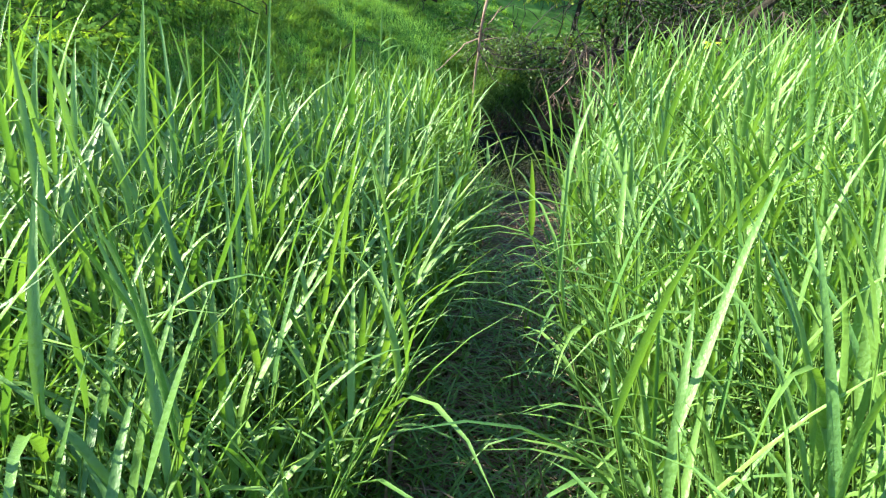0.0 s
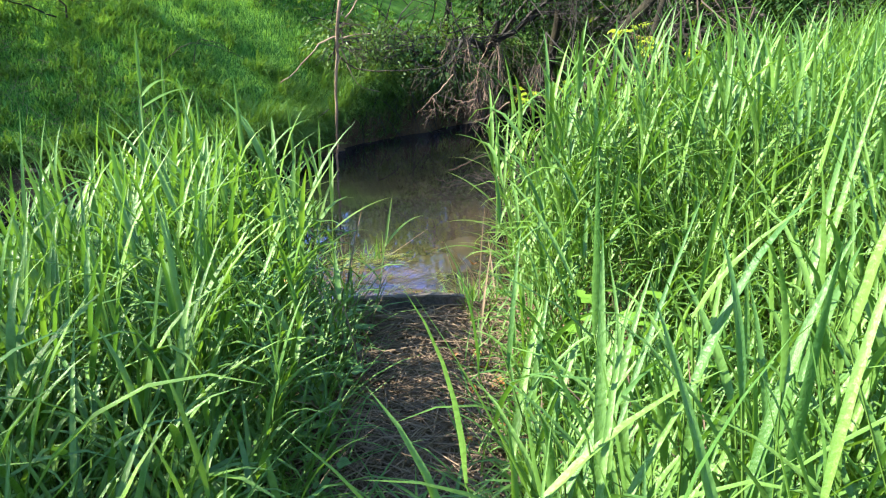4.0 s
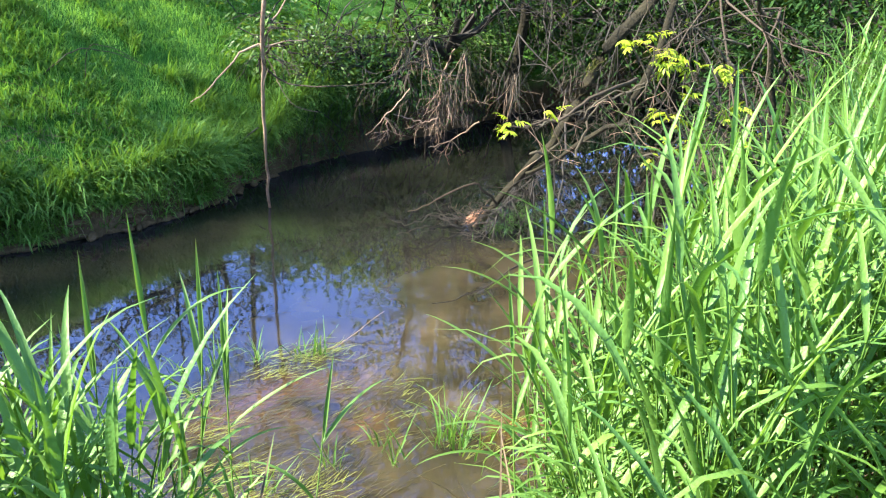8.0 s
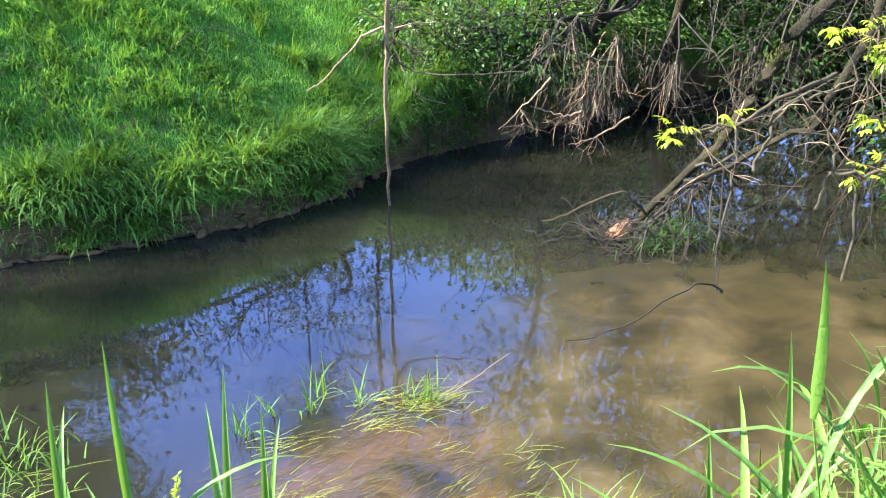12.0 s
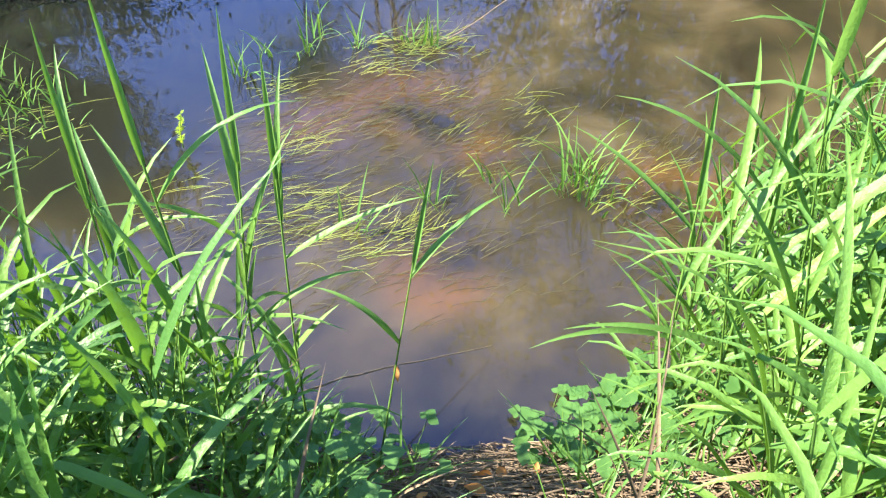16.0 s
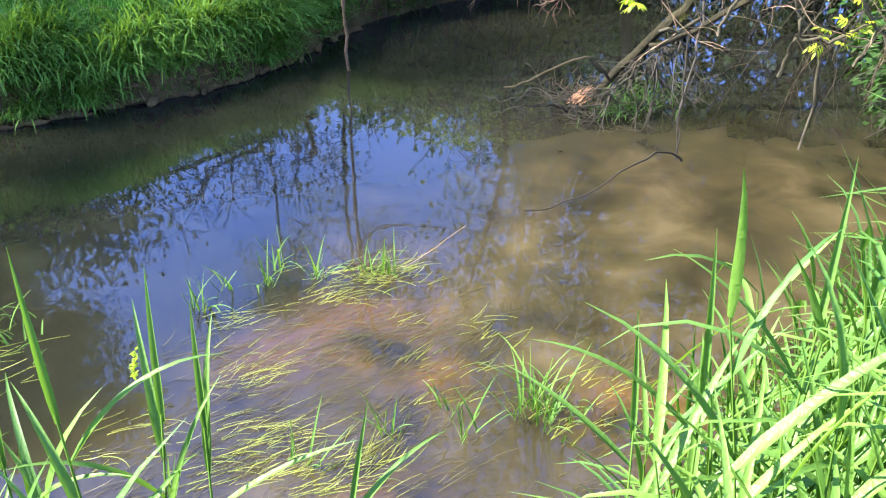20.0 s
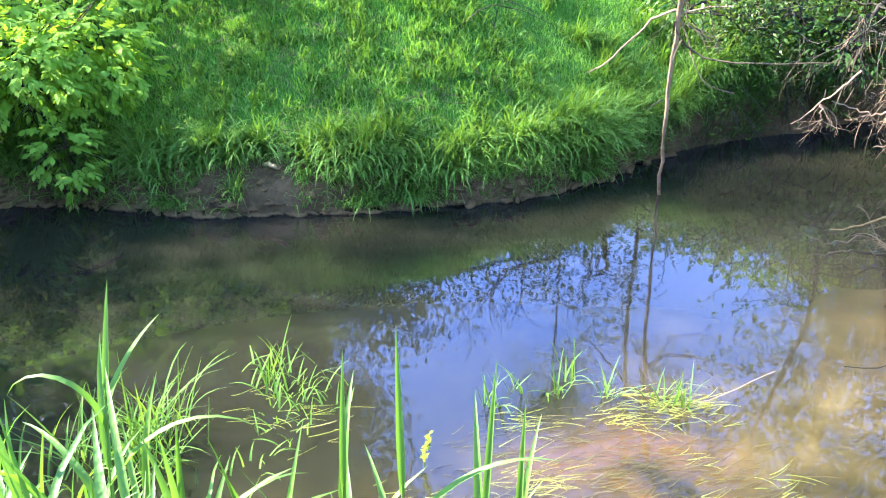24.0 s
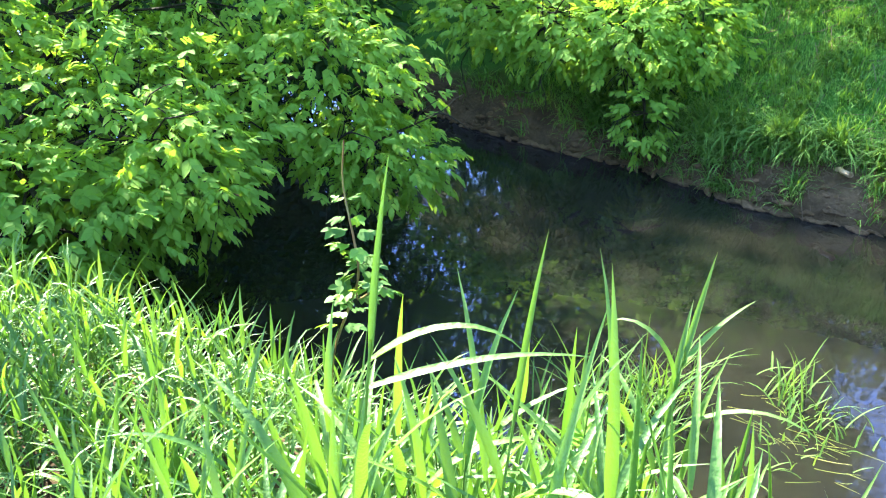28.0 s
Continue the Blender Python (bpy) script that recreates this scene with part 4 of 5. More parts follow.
for x, y, h, c in ((-13.0, 15.0, 10.5, 2.7), (-16.5, 13.6, 10.5, 2.7), (-10.1, 16.6, 11.0, 2.3), (-14.0, 19.0, 13.0, 3.2)):
    tree("leafy tree on the far bank beside the meadow", x, y, h, c, 24000, rng, 0.15, 0.10, 0.12)
for x, y, h, c in ((-13.0, 0.2, 8.2, 2.4), (-13.4, 2.6, 8.8, 2.4), (-13.5, -3.5, 6.0, 2.6), (-16.5, 5.2, 9.0, 3.0), (-17.2, 8.2, 9.0, 3.0)):
    tree("dense low tree overhanging the creek upstream", x, y, h, c, 6500, rng, 0.24, 0.14, 0.06)
for x, y, h, c in ((-13.2, 5.0, 10.6, 2.3), (-13.8, 7.6, 11.4, 2.5), (-13.4, 10.2, 11.8, 2.5), (-14.4, 12.6, 12.0, 2.5)):
    tree("tall thin-crowned tree shading the grassy slope", x, y, h, c, 8600 if y < 9 else 5400, rng, 0.09, 0.10, 0.12)
for x, y, h, c in ((5.2, 15.5, 6.5, 2.6), (8.2, 13.5, 7.5, 3.0), (7.2, 9.5, 6.0, 2.6), (10.5, 17.5, 9.0, 3.4)):
    tree("dense low tree closing the bend of the creek", x, y, h, c, 6800, rng, 0.20, 0.14, 0.06)

# crowns added out of view to shade the path's side and the bend under the dead branches
tree("unseen tree added beside the path to shade the reed grass", -6.2, 0.3, 6.0, 1.5, 3300, rng, 0.17, 0.10, 0.48)
tree("tall open-crowned tree rising over the bend of the creek", 0.9, 14.6, 14.5, 2.6, 6500, rng, 0.10, 0.05, 0.36)
tree("tall open-crowned tree rising over the bend of the creek", 4.6, 13.8, 15.0, 2.8, 6500, rng, 0.10, 0.09, 0.36)
tree("unseen tree added with a low crown to shade the dead branches", 1.8, 13.4, 6.0, 2.0, 2200, rng, 0.11, 0.09, 0.42, (0.3, -1.2))
tree("unseen tree added with a low crown to shade the dead branches", 0.2, 13.8, 5.6, 1.5, 1600, rng, 0.10, 0.05, 0.45, (0.2, -1.0))
tree("unseen tree added with a low crown to shade the dead branches", 4.6, 11.6, 6.4, 2.4, 4600, rng, 0.13, 0.10, 0.42, (-0.9, -0.6))

# ---------------------------------------------------------------- dead wood
def wood(name, label, category="branch"):
    ob = new(name)
    return tagged(ob, label, category)


stick = wood("hanging_branch", "thin peeled brown branch hanging straight down into the creek", "branch")
part("main_stem", limb([(-1.09, 9.03, -0.15), (-1.08, 8.92, 0.22), (-1.05, 8.72, 0.64), (-1.03, 8.6, 1.0), (-0.97, 8.4, 1.5), (-0.93, 8.3, 1.9), (-0.8, 8.4, 2.6)], 0.0125, 0.019, 20, 0.004, 3), M_STICK, stick)
part("side_branch", limb([(-0.95, 8.38, 1.58), (-1.13, 8.4, 1.53), (-1.29, 8.4, 1.37), (-1.46, 8.4, 1.2), (-1.60, 8.4, 1.10)], 0.010, 0.004, 14, 0.006, 4), M_STICK, stick)
part("side_branch", limb([(-1.0, 8.45, 1.42), (-0.88, 8.5, 1.29), (-0.69, 8.5, 1.23), (-0.35, 8.5, 1.225), (0.04, 8.5, 1.25)], 0.009, 0.004, 16, 0.005, 5), M_DEADWOOD, stick)
part("side_branch", limb([(-0.96, 8.42, 1.5), (-0.90, 8.5, 1.33), (-0.86, 8.5, 1.21), (-0.74, 8.5, 1.05), (-0.55, 8.5, 1.0)], 0.006, 0.003, 14, 0.003, 6), M_STICK, stick)
part("side_branch", limb([(-0.95, 8.38, 1.56), (-0.8, 8.4, 1.60), (-0.62, 8.45, 1.61)], 0.008, 0.004, 8, 0.004, 7), M_STICK, stick)
part("side_branch", limb([(-0.95, 8.36, 1.6), (-0.85, 8.35, 1.8), (-0.72, 8.4, 2.0)], 0.010, 0.006, 8, 0.006, 8), M_STICK, stick)
part("bark_strip", blades(np.array([(-0.99, 8.40, 1.45), (-1.0, 8.41, 1.5), (-0.93, 8.42, 1.4)]), np.array([0.4, 2.0, 4.0]), np.array([2.6, 2.8, 2.5]), np.array([0.4, 0.2, 0.5]),
                          np.array([0.28, 0.2, 0.22]), np.array([0.02, 0.016, 0.014])), M_DEADWOOD, stick)
tw = []
for k in range(16):
    tw += twigs((-0.95 + rng.normal(0, 0.08), 8.4, 1.45 + rng.uniform(0, 0.4)), (rng.normal(0, 1), rng.normal(0, 0.5), -0.1), 0.3, 0.005, 1, rng, 0.8, 0.1, 2)
tagged(part("twig_spray", twig_mesh(tw, 4), M_DEADWOOD, stick), kind="stuff")

log = wood("fallen_tree", "mossy fallen trunk leaning down into the creek, its end torn", "fallen tree")
part("trunk", limb([(0.70, 8.3, -0.12), (0.95, 8.3, 0.16), (1.24, 8.3, 0.50), (1.45, 8.3, 0.75), (1.64, 8.3, 1.06), (1.79, 8.3, 1.36), (2.05, 8.35, 1.75), (2.9, 8.6, 2.5)], 0.026, 0.055, 26, 0.012, 9, 9), M_BARK, log)
part("limb", limb([(1.24, 8.2, 0.52), (1.34, 7.7, 0.74), (1.59, 7.6, 0.97), (1.86, 7.6, 1.08), (1.94, 7.6, 1.27), (2.1, 7.7, 1.6), (2.3, 7.9, 2.1)], 0.016, 0.030, 20, 0.018, 10), M_BARK, log)
part("limb", limb([(1.55, 8.2, 0.95), (1.50, 7.9, 0.7), (1.38, 7.6, 0.35), (1.36, 7.4, -0.05)], 0.009, 0.006, 12, 0.010, 11), M_DARKTWIG, log)
part("limb", limb([(1.29, 7.4, 0.86), (1.315, 7.4, 0.4), (1.35, 7.4, -0.06)], 0.007, 0.005, 9, 0.010, 12), M_DARKTWIG, log)
part("limb", limb([(1.36, 7.32, 0.03), (1.24, 7.25, 0.12), (1.10, 7.15, 0.13), (0.80, 6.86, 0.08), (0.55, 6.7, 0.03), (0.31, 6.58, 0.03)], 0.009, 0.003, 16, 0.008, 13), M_DARKTWIG, log)
part("limb", limb([(0.72, 8.25, 0.02), (0.5, 8.12, 0.06), (0.3, 8.02, 0.09), (0.1, 7.95, 0.06)], 0.011, 0.004, 14, 0.012, 14), M_DARKTWIG, log)
part("limb", limb([(0.66, 8.2, 0.03), (0.45, 8.28, 0.12), (0.25, 8.2, 0.08), (0.05, 8.25, 0.10)], 0.010, 0.004, 14, 0.012, 15), M_DARKTWIG, log)
part("limb", limb([(1.0, 8.25, 0.22), (0.85, 8.0, 0.42), (0.72, 7.95, 0.50), (0.40, 7.9, 0.36), (0.2, 8.0, 0.25)], 0.012, 0.004, 14, 0.01, 16), M_DEADWOOD, log)
part("limb", limb([(1.9, 7.5, 1.42), (1.54, 7.1, 1.38), (1.30, 7.0, 1.27), (1.12, 7.0, 1.20), (0.88, 7.0, 1.17)], 0.016, 0.005, 16, 0.008, 17), M_DEADWOOD, log)
tw = []
for k in range(16):
    tw += twigs((0.6 + rng.uniform(-0.1, 0.35), 8.2 + rng.uniform(-0.25, 0.1), rng.uniform(0.02, 0.2)), (rng.normal(-0.3, 0.8), rng.normal(0, 0.6), rng.uniform(-0.1, 0.7)), rng.uniform(0.15, 0.36), 0.0045, 2, rng, 0.7, 0.02, 2)
tagged(part("twig_spray", twig_mesh(tw, 4), M_DARKTWIG, log), kind="stuff")
tw = []
for k in range(52):
    u = rng.uniform(0, 1)
    tw += twigs((0.85 + 0.55 * u, 8.15 + rng.uniform(-0.2, 0.1), 0.12 + 0.5 * u), (rng.normal(0.1, 0.6), rng.normal(0, 0.4), -rng.uniform(0.3, 1.0)), rng.uniform(0.25, 0.5), 0.006, 2, rng, 0.8, 0.04, 2)
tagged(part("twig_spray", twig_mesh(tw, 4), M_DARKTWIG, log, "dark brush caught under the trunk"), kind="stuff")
n = 420
u = rng.uniform(0, 1, n)
b = np.stack([0.92 + 0.45 * u + rng.normal(0, 0.09, n), 8.15 + rng.normal(0, 0.1, n), 0.05 + 0.32 * u * rng.uniform(0.1, 1, n)], 1)
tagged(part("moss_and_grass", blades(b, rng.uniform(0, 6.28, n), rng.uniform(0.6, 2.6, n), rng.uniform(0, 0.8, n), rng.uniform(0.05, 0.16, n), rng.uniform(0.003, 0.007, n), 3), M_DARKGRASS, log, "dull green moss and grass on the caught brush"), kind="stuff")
n = 130
b = np.stack([0.86 + rng.normal(0, 0.15, n), 8.18 + rng.normal(0, 0.08, n), 0.12 + np.abs(rng.normal(0, 0.07, n))], 1)
tagged(part("matted_grass", blades(b, rng.uniform(0, 6.28, n), rng.uniform(1.2, 2.4, n), rng.uniform(-0.3, 0.4, n), rng.uniform(0.06, 0.2, n), np.full(n, 0.005), 3), M_DEADWOOD, log, "matted dry grass caught on the trunk"), kind="stuff")
for mx, my, mz in ((1.82, 8.28, 1.44), (1.76, 8.28, 1.36), (1.5, 8.28, 0.81), (1.45, 8.28, 0.71)):
    n = 90
    b = np.array([mx, my, mz]) + rng.normal(0, 0.028, (n, 3))
    tagged(part("moss", blades(b, rng.uniform(0, 6.28, n), rng.uniform(0.3, 1.8, n), rng.uniform(0, 0.8, n), rng.uniform(0.02, 0.05, n), np.full(n, 0.006), 3), M_MOSS, log, "olive-yellow moss cushion on the bark"), kind="stuff")
n = 46
b = np.stack([0.76 + rng.normal(0, 0.04, n), 8.23 + rng.normal(0, 0.03, n), 0.05 + np.abs(rng.normal(0, 0.03, n))], 1)
part("torn_end", blades(b, rng.normal(0.3, 0.5, n), rng.uniform(0.6, 1.2, n), rng.normal(0, 0.2, n), rng.uniform(0.06, 0.13, n), np.full(n, 0.011), 3), M_ORANGEWOOD, log, "torn orange splinters of the broken end")


def dead_branches(label, start, ways, length, radius, r, bark=M_DEADWOOD, depth=3, droop=0.12, kids=3):
    ob = new("dead_branch")
    ob.location = start
    tagged(ob, label, "dead branch", "dead branches over the creek")
    s = np.array(start, dtype=float)
    for w in ways:
        ts = twigs(s, np.array(w) + r.normal(0, 0.25, 3), length * r.uniform(0.7, 1.2), radius * r.uniform(0.25, 0.75), depth, r, 0.85, droop, kids)
        v, f = twig_mesh(ts[:1], 6)
        br = part("branch", (v - s, f), bark, ob)
        v, f = twig_mesh(ts[1:], 4)
        tagged(part("twig_spray", (v - s, f), bark, br), kind="stuff")
    return ob


# branches further back get the dark bark, which paints in the shade there
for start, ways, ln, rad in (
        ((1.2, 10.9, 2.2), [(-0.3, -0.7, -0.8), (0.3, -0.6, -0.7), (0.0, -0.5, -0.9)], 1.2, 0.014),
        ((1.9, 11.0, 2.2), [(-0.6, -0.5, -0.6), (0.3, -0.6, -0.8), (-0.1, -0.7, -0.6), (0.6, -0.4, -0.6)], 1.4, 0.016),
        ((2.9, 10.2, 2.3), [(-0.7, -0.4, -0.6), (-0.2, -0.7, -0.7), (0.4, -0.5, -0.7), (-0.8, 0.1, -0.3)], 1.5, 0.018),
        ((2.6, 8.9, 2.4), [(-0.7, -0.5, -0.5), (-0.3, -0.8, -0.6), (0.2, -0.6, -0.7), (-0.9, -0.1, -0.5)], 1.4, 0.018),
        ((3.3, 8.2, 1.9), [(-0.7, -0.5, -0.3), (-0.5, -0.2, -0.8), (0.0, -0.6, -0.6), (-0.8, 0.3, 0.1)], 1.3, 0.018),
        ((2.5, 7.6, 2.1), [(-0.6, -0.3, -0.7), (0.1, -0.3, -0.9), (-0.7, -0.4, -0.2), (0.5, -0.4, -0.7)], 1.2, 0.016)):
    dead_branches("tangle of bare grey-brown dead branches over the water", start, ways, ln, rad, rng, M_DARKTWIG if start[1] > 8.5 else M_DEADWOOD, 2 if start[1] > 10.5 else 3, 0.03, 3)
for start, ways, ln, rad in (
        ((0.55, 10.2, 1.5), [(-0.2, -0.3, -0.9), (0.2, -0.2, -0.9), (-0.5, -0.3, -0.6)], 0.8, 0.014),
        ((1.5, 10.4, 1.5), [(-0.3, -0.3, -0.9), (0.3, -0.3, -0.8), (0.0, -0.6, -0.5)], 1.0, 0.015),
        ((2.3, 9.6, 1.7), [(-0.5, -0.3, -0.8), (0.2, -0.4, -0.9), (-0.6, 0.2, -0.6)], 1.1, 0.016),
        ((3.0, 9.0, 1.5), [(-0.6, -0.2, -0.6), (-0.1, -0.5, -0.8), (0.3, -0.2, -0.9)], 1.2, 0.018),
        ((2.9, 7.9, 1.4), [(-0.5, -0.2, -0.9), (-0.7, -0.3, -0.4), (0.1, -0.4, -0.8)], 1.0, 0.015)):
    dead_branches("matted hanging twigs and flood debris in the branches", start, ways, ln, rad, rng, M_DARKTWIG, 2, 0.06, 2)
for x, y, z, n in ((0.55, 9.9, 0.75, 120), (0.75, 9.9, 0.95, 120), (0.25, 10.2, 1.0, 90), (1.2, 10.1, 1.1, 100), (1.9, 9.4, 1.2, 100), (-0.2, 10.4, 0.9, 70)):
    clot = new("flood_debris")
    clot.location = (x, y, z)
    tagged(clot, "clot of dry grass and bark caught in dead twigs", "debris", "flood debris in the branches")
    b = rng.normal(0, 0.09, (n, 3)) * [1, 0.6, 1.6]
    tagged(part("straw_clot", blades(b, rng.uniform(0, 6.28, n), rng.uniform(1.6, 3.1, n), rng.normal(0, 0.4, n), rng.uniform(0.08, 0.26, n), rng.uniform(0.004, 0.012, n), 3), M_DEADWOOD, clot), kind="stuff")
# beards of flood straw and bare roots that hang over the water from the far branches
for x, y, z, drop in ((0.41, 9.0, 1.54, 0.31), (0.53, 9.0, 0.91, 0.23), (0.76, 9.0, 1.44, 0.56), (0.21, 9.0, 1.49, 0.23), (1.24, 9.0, 1.25, 0.38), (0.62, 9.0, 1.07, 0.24), (0.81, 9.0, 0.88, 0.12)):
    beard = new("root_beard")
    beard.location = (x, y, z)
    tagged(beard, "grey-brown beard of roots and flood straw hanging from a branch", "roots", "root beards over the creek")
    n = 44
    b = rng.normal(0, 0.024, (n, 3)) * [1.2, 0.6, 1.0]
    tagged(part("straw_clot", blades(b, rng.uniform(0, 6.28, n), rng.uniform(2.5, 3.2, n), rng.normal(0, 0.35, n), drop * rng.uniform(0.4, 1.15, n), rng.uniform(0.003, 0.008, n), 4), M_LICHEN, beard), kind="stuff")
    tw = []
    for k in range(4):
        tw += twigs((x, y, z), (rng.normal(0, 0.35), rng.normal(0, 0.2), -1), drop * rng.uniform(0.9, 1.3), 0.0035, 1, rng, 0.5, 0.05, 3)
    v, f = twig_mesh(tw, 4)
    tagged(part("root_spray", (v - np.array([x, y, z]), f), M_STICK, beard), kind="stuff")
for run in (((0.26, 8.95, 1.13), (0.03, 8.95, 0.87), (-0.15, 8.95, 0.7)), ((0.52, 8.95, 0.87), (0.36, 8.95, 0.82), (0.1, 8.95, 0.9)), ((0.91, 8.95, 0.82), (0.65, 8.95, 0.65), (0.43, 8.95, 0.58)), ((0.03, 8.95, 0.87), (0.05, 8.95, 0.75), (0.06, 8.95, 0.66)), ((0.67, 8.95, 1.49), (0.56, 8.95, 1.27), (0.52, 8.95, 0.97))):
    hung = wood("bare_root", "pale bare root hanging down from the far bank", "root")
    part("root", limb(run, 0.008, 0.003, 14, 0.007, int(rng.integers(1e6)), 6), M_STICK, hung)
    tw = []
    for k in range(5):
        tw += twigs(run[1], (rng.normal(0, 0.8), rng.normal(0, 0.3), -0.6), 0.18, 0.0026, 1, rng, 0.6, 0.05, 2)
    tagged(part("twig_spray", twig_mesh(tw, 4), M_STICK, hung), kind="stuff")
for k in range(60):
    u = rng.uniform(0, 1)
    x = -1.2 + 4.2 * u
    y = float(np.interp(x, FAR_SHORE[:, 0], FAR_SHORE[:, 1])) + rng.uniform(0.05, 0.7)
    z = float(ground_z(x, y)) + rng.uniform(0.25, 0.7)
    vine = new("hanging_shoot")
    vine.location = (x, y, z)
    tagged(vine, "leafy green shoot hanging down over the far bank", "shoot", "green shoots over the far bank")
    path = curve_path([(0, 0.25, 0.12), (0, 0, 0.15), (rng.normal(0, 0.1), -0.18, -0.15), (rng.normal(0, 0.15), -0.25, -0.5 - rng.uniform(0, 0.35))], 12)
    part("stem", tubes(path[None], np.linspace(0.005, 0.002, 12)[None], 4), M_DARKTWIG, vine)
    n = 46
    i = rng.integers(1, 12, n)
    p = path[i] + rng.normal(0, 0.035, (n, 3))
    ln = rng.uniform(0.035, 0.07, n)
    tagged(part("foliage", leaves(p, unit(rng.normal(0, 1, (n, 3)) - [0, 0.3, 0.5]), unit(rng.normal(0, 0.5, (n, 3)) + [0, -0.5, 1]), ln, ln * 0.45, 2), M_TREELEAF, vine), kind="stuff")
rootmat = wood("root_tangle", "dark tangle of roots and debris under the far bank", "roots")
tw = []
for k in range(40):
    u = rng.uniform(0, 1)
    x = -1.35 + 3.2 * u
    y = float(np.interp(x, FAR_SHORE[:, 0], FAR_SHORE[:, 1])) + rng.uniform(0.0, 0.25)
    tw += twigs((x, y, rng.uniform(0.25, 0.7)), (rng.normal(0, 0.5), -0.5, -0.6), rng.uniform(0.3, 0.7), 0.008, 1, rng, 0.7, 0.15, 2)
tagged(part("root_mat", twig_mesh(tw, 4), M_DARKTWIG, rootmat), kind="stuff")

# the elder with young yellow leaves, leaning over from the near bank
yel = wood("yellow_leaved_shrub", "half-dead shrub with lichened grey stems and fresh yellow-green leaves", "shrub")
YROOT = (3.0, 7.3, 0.5)
for tip, rad in (((1.9, 6.9, 1.2), 0.022), ((2.4, 7.0, 2.2), 0.035), ((2.7, 6.9, 1.6), 0.025)):
    m = np.array(YROOT) * 0.45 + np.array(tip) * 0.55 + [0.1, 0.1, 0.25]
    part("stem", limb([YROOT, m, tip], rad, 0.007, 14, 0.02, int(rng.integers(1e6)), 6), M_BARK, yel)
for run in (((1.91, 6.9, 0.32), (1.91, 6.9, 0.83), (1.7, 6.9, 1.18), (1.8, 6.9, 1.47), (1.67, 6.9, 1.72), (1.71, 6.9, 1.9)), ((2.31, 6.8, 0.79), (2.06, 6.8, 1.13), (1.88, 6.8, 1.33), (1.8, 6.8, 1.46), (1.77, 6.8, 1.73)), ((2.67, 6.9, 0.65), (2.32, 6.9, 1.17), (2.15, 6.9, 1.5), (2.06, 6.9, 1.81)), ((2.32, 6.7, 1.53), (2.17, 6.7, 1.71), (2.02, 6.7, 1.84), (1.9, 6.7, 1.91)), ((2.52, 7.0, 1.72), (2.29, 7.0, 1.76), (2.1, 7.0, 1.78)), ((1.38, 7.1, 0.92), (1.47, 7.1, 1.24), (1.71, 7.1, 1.4), (1.88, 7.1, 1.45)), ((1.02, 7.0, 0.97), (1.18, 7.0, 1.01), (1.37, 7.0, 1.21), (1.51, 7.0, 1.37), (1.83, 7.0, 1.45)), ((2.04, 6.8, 0.86), (2.14, 6.8, 1.07), (2.27, 6.8, 0.86), (2.39, 6.8, 0.72)), ((1.71, 6.8, 1.0), (1.95, 6.8, 1.02), (2.12, 6.8, 1.17), (2.3, 6.8, 1.25)), ((1.69, 6.9, 0.76), (1.75, 6.9, 1.11), (1.68, 6.9, 1.37)), ((1.07, 7.0, 1.18), (1.23, 7.0, 1.23), (1.4, 7.0, 1.26)), ((0.94, 7.0, 1.17), (1.07, 7.0, 1.18), (1.2, 7.0, 1.22))):
    stem = curve_path(run, 20, 0.010, int(rng.integers(1e6)))
    part("stem", tubes(stem[None], np.linspace(0.010, 0.0042, 20)[None] * rng.uniform(0.8, 1.2, (1, 20)), 6), M_LICHEN, yel)
    tw = []
    for k in range(7):
        tw += twigs(stem[rng.integers(2, 20)], rng.normal(0, 1, 3) * [1, 0.6, 1], rng.uniform(0.12, 0.35), 0.0032, 1, rng, 0.7, 0.05, 2)
    tagged(part("twig_spray", twig_mesh(tw, 4), M_LICHEN if rng.uniform() < 0.6 else M_STICK, yel), kind="stuff")
spots = np.array([(0.85, 6.85, 1.24), (0.85, 6.85, 1.16), (1.11, 6.85, 1.31), (1.72, 6.85, 1.77), (1.89, 6.85, 1.69), (1.94, 6.85, 1.65), (1.85, 6.85, 1.62), (2.04, 6.85, 1.62), (2.26, 6.85, 1.6), (2.3, 6.85, 1.55), (1.94, 6.85, 1.3), (1.94, 6.85, 1.25), (2.09, 6.85, 1.4), (2.31, 6.85, 1.28), (2.4, 6.85, 1.33), (2.0, 6.85, 1.06), (1.87, 6.85, 1.0), (1.59, 6.85, 1.76), (2.5, 6.85, 1.12)])
for p in spots:
    n = 6 if p[0] > 1.2 else 4
    for k in range(n):
        a = rng.uniform(0, 6.28)
        geo = sprigs(p[None] + rng.normal(0, 0.035 if n > 4 else 0.01, (1, 3)) * [1, 1, 0.5], np.array([[np.cos(a), np.sin(a) - 0.4, rng.uniform(-1.0, 0.5)]]), rng, rng.uniform(0.036, 0.052, 1), 3, 0.36, 0.1)
        part("leaf", geo, M_YELLOWLEAF, yel)


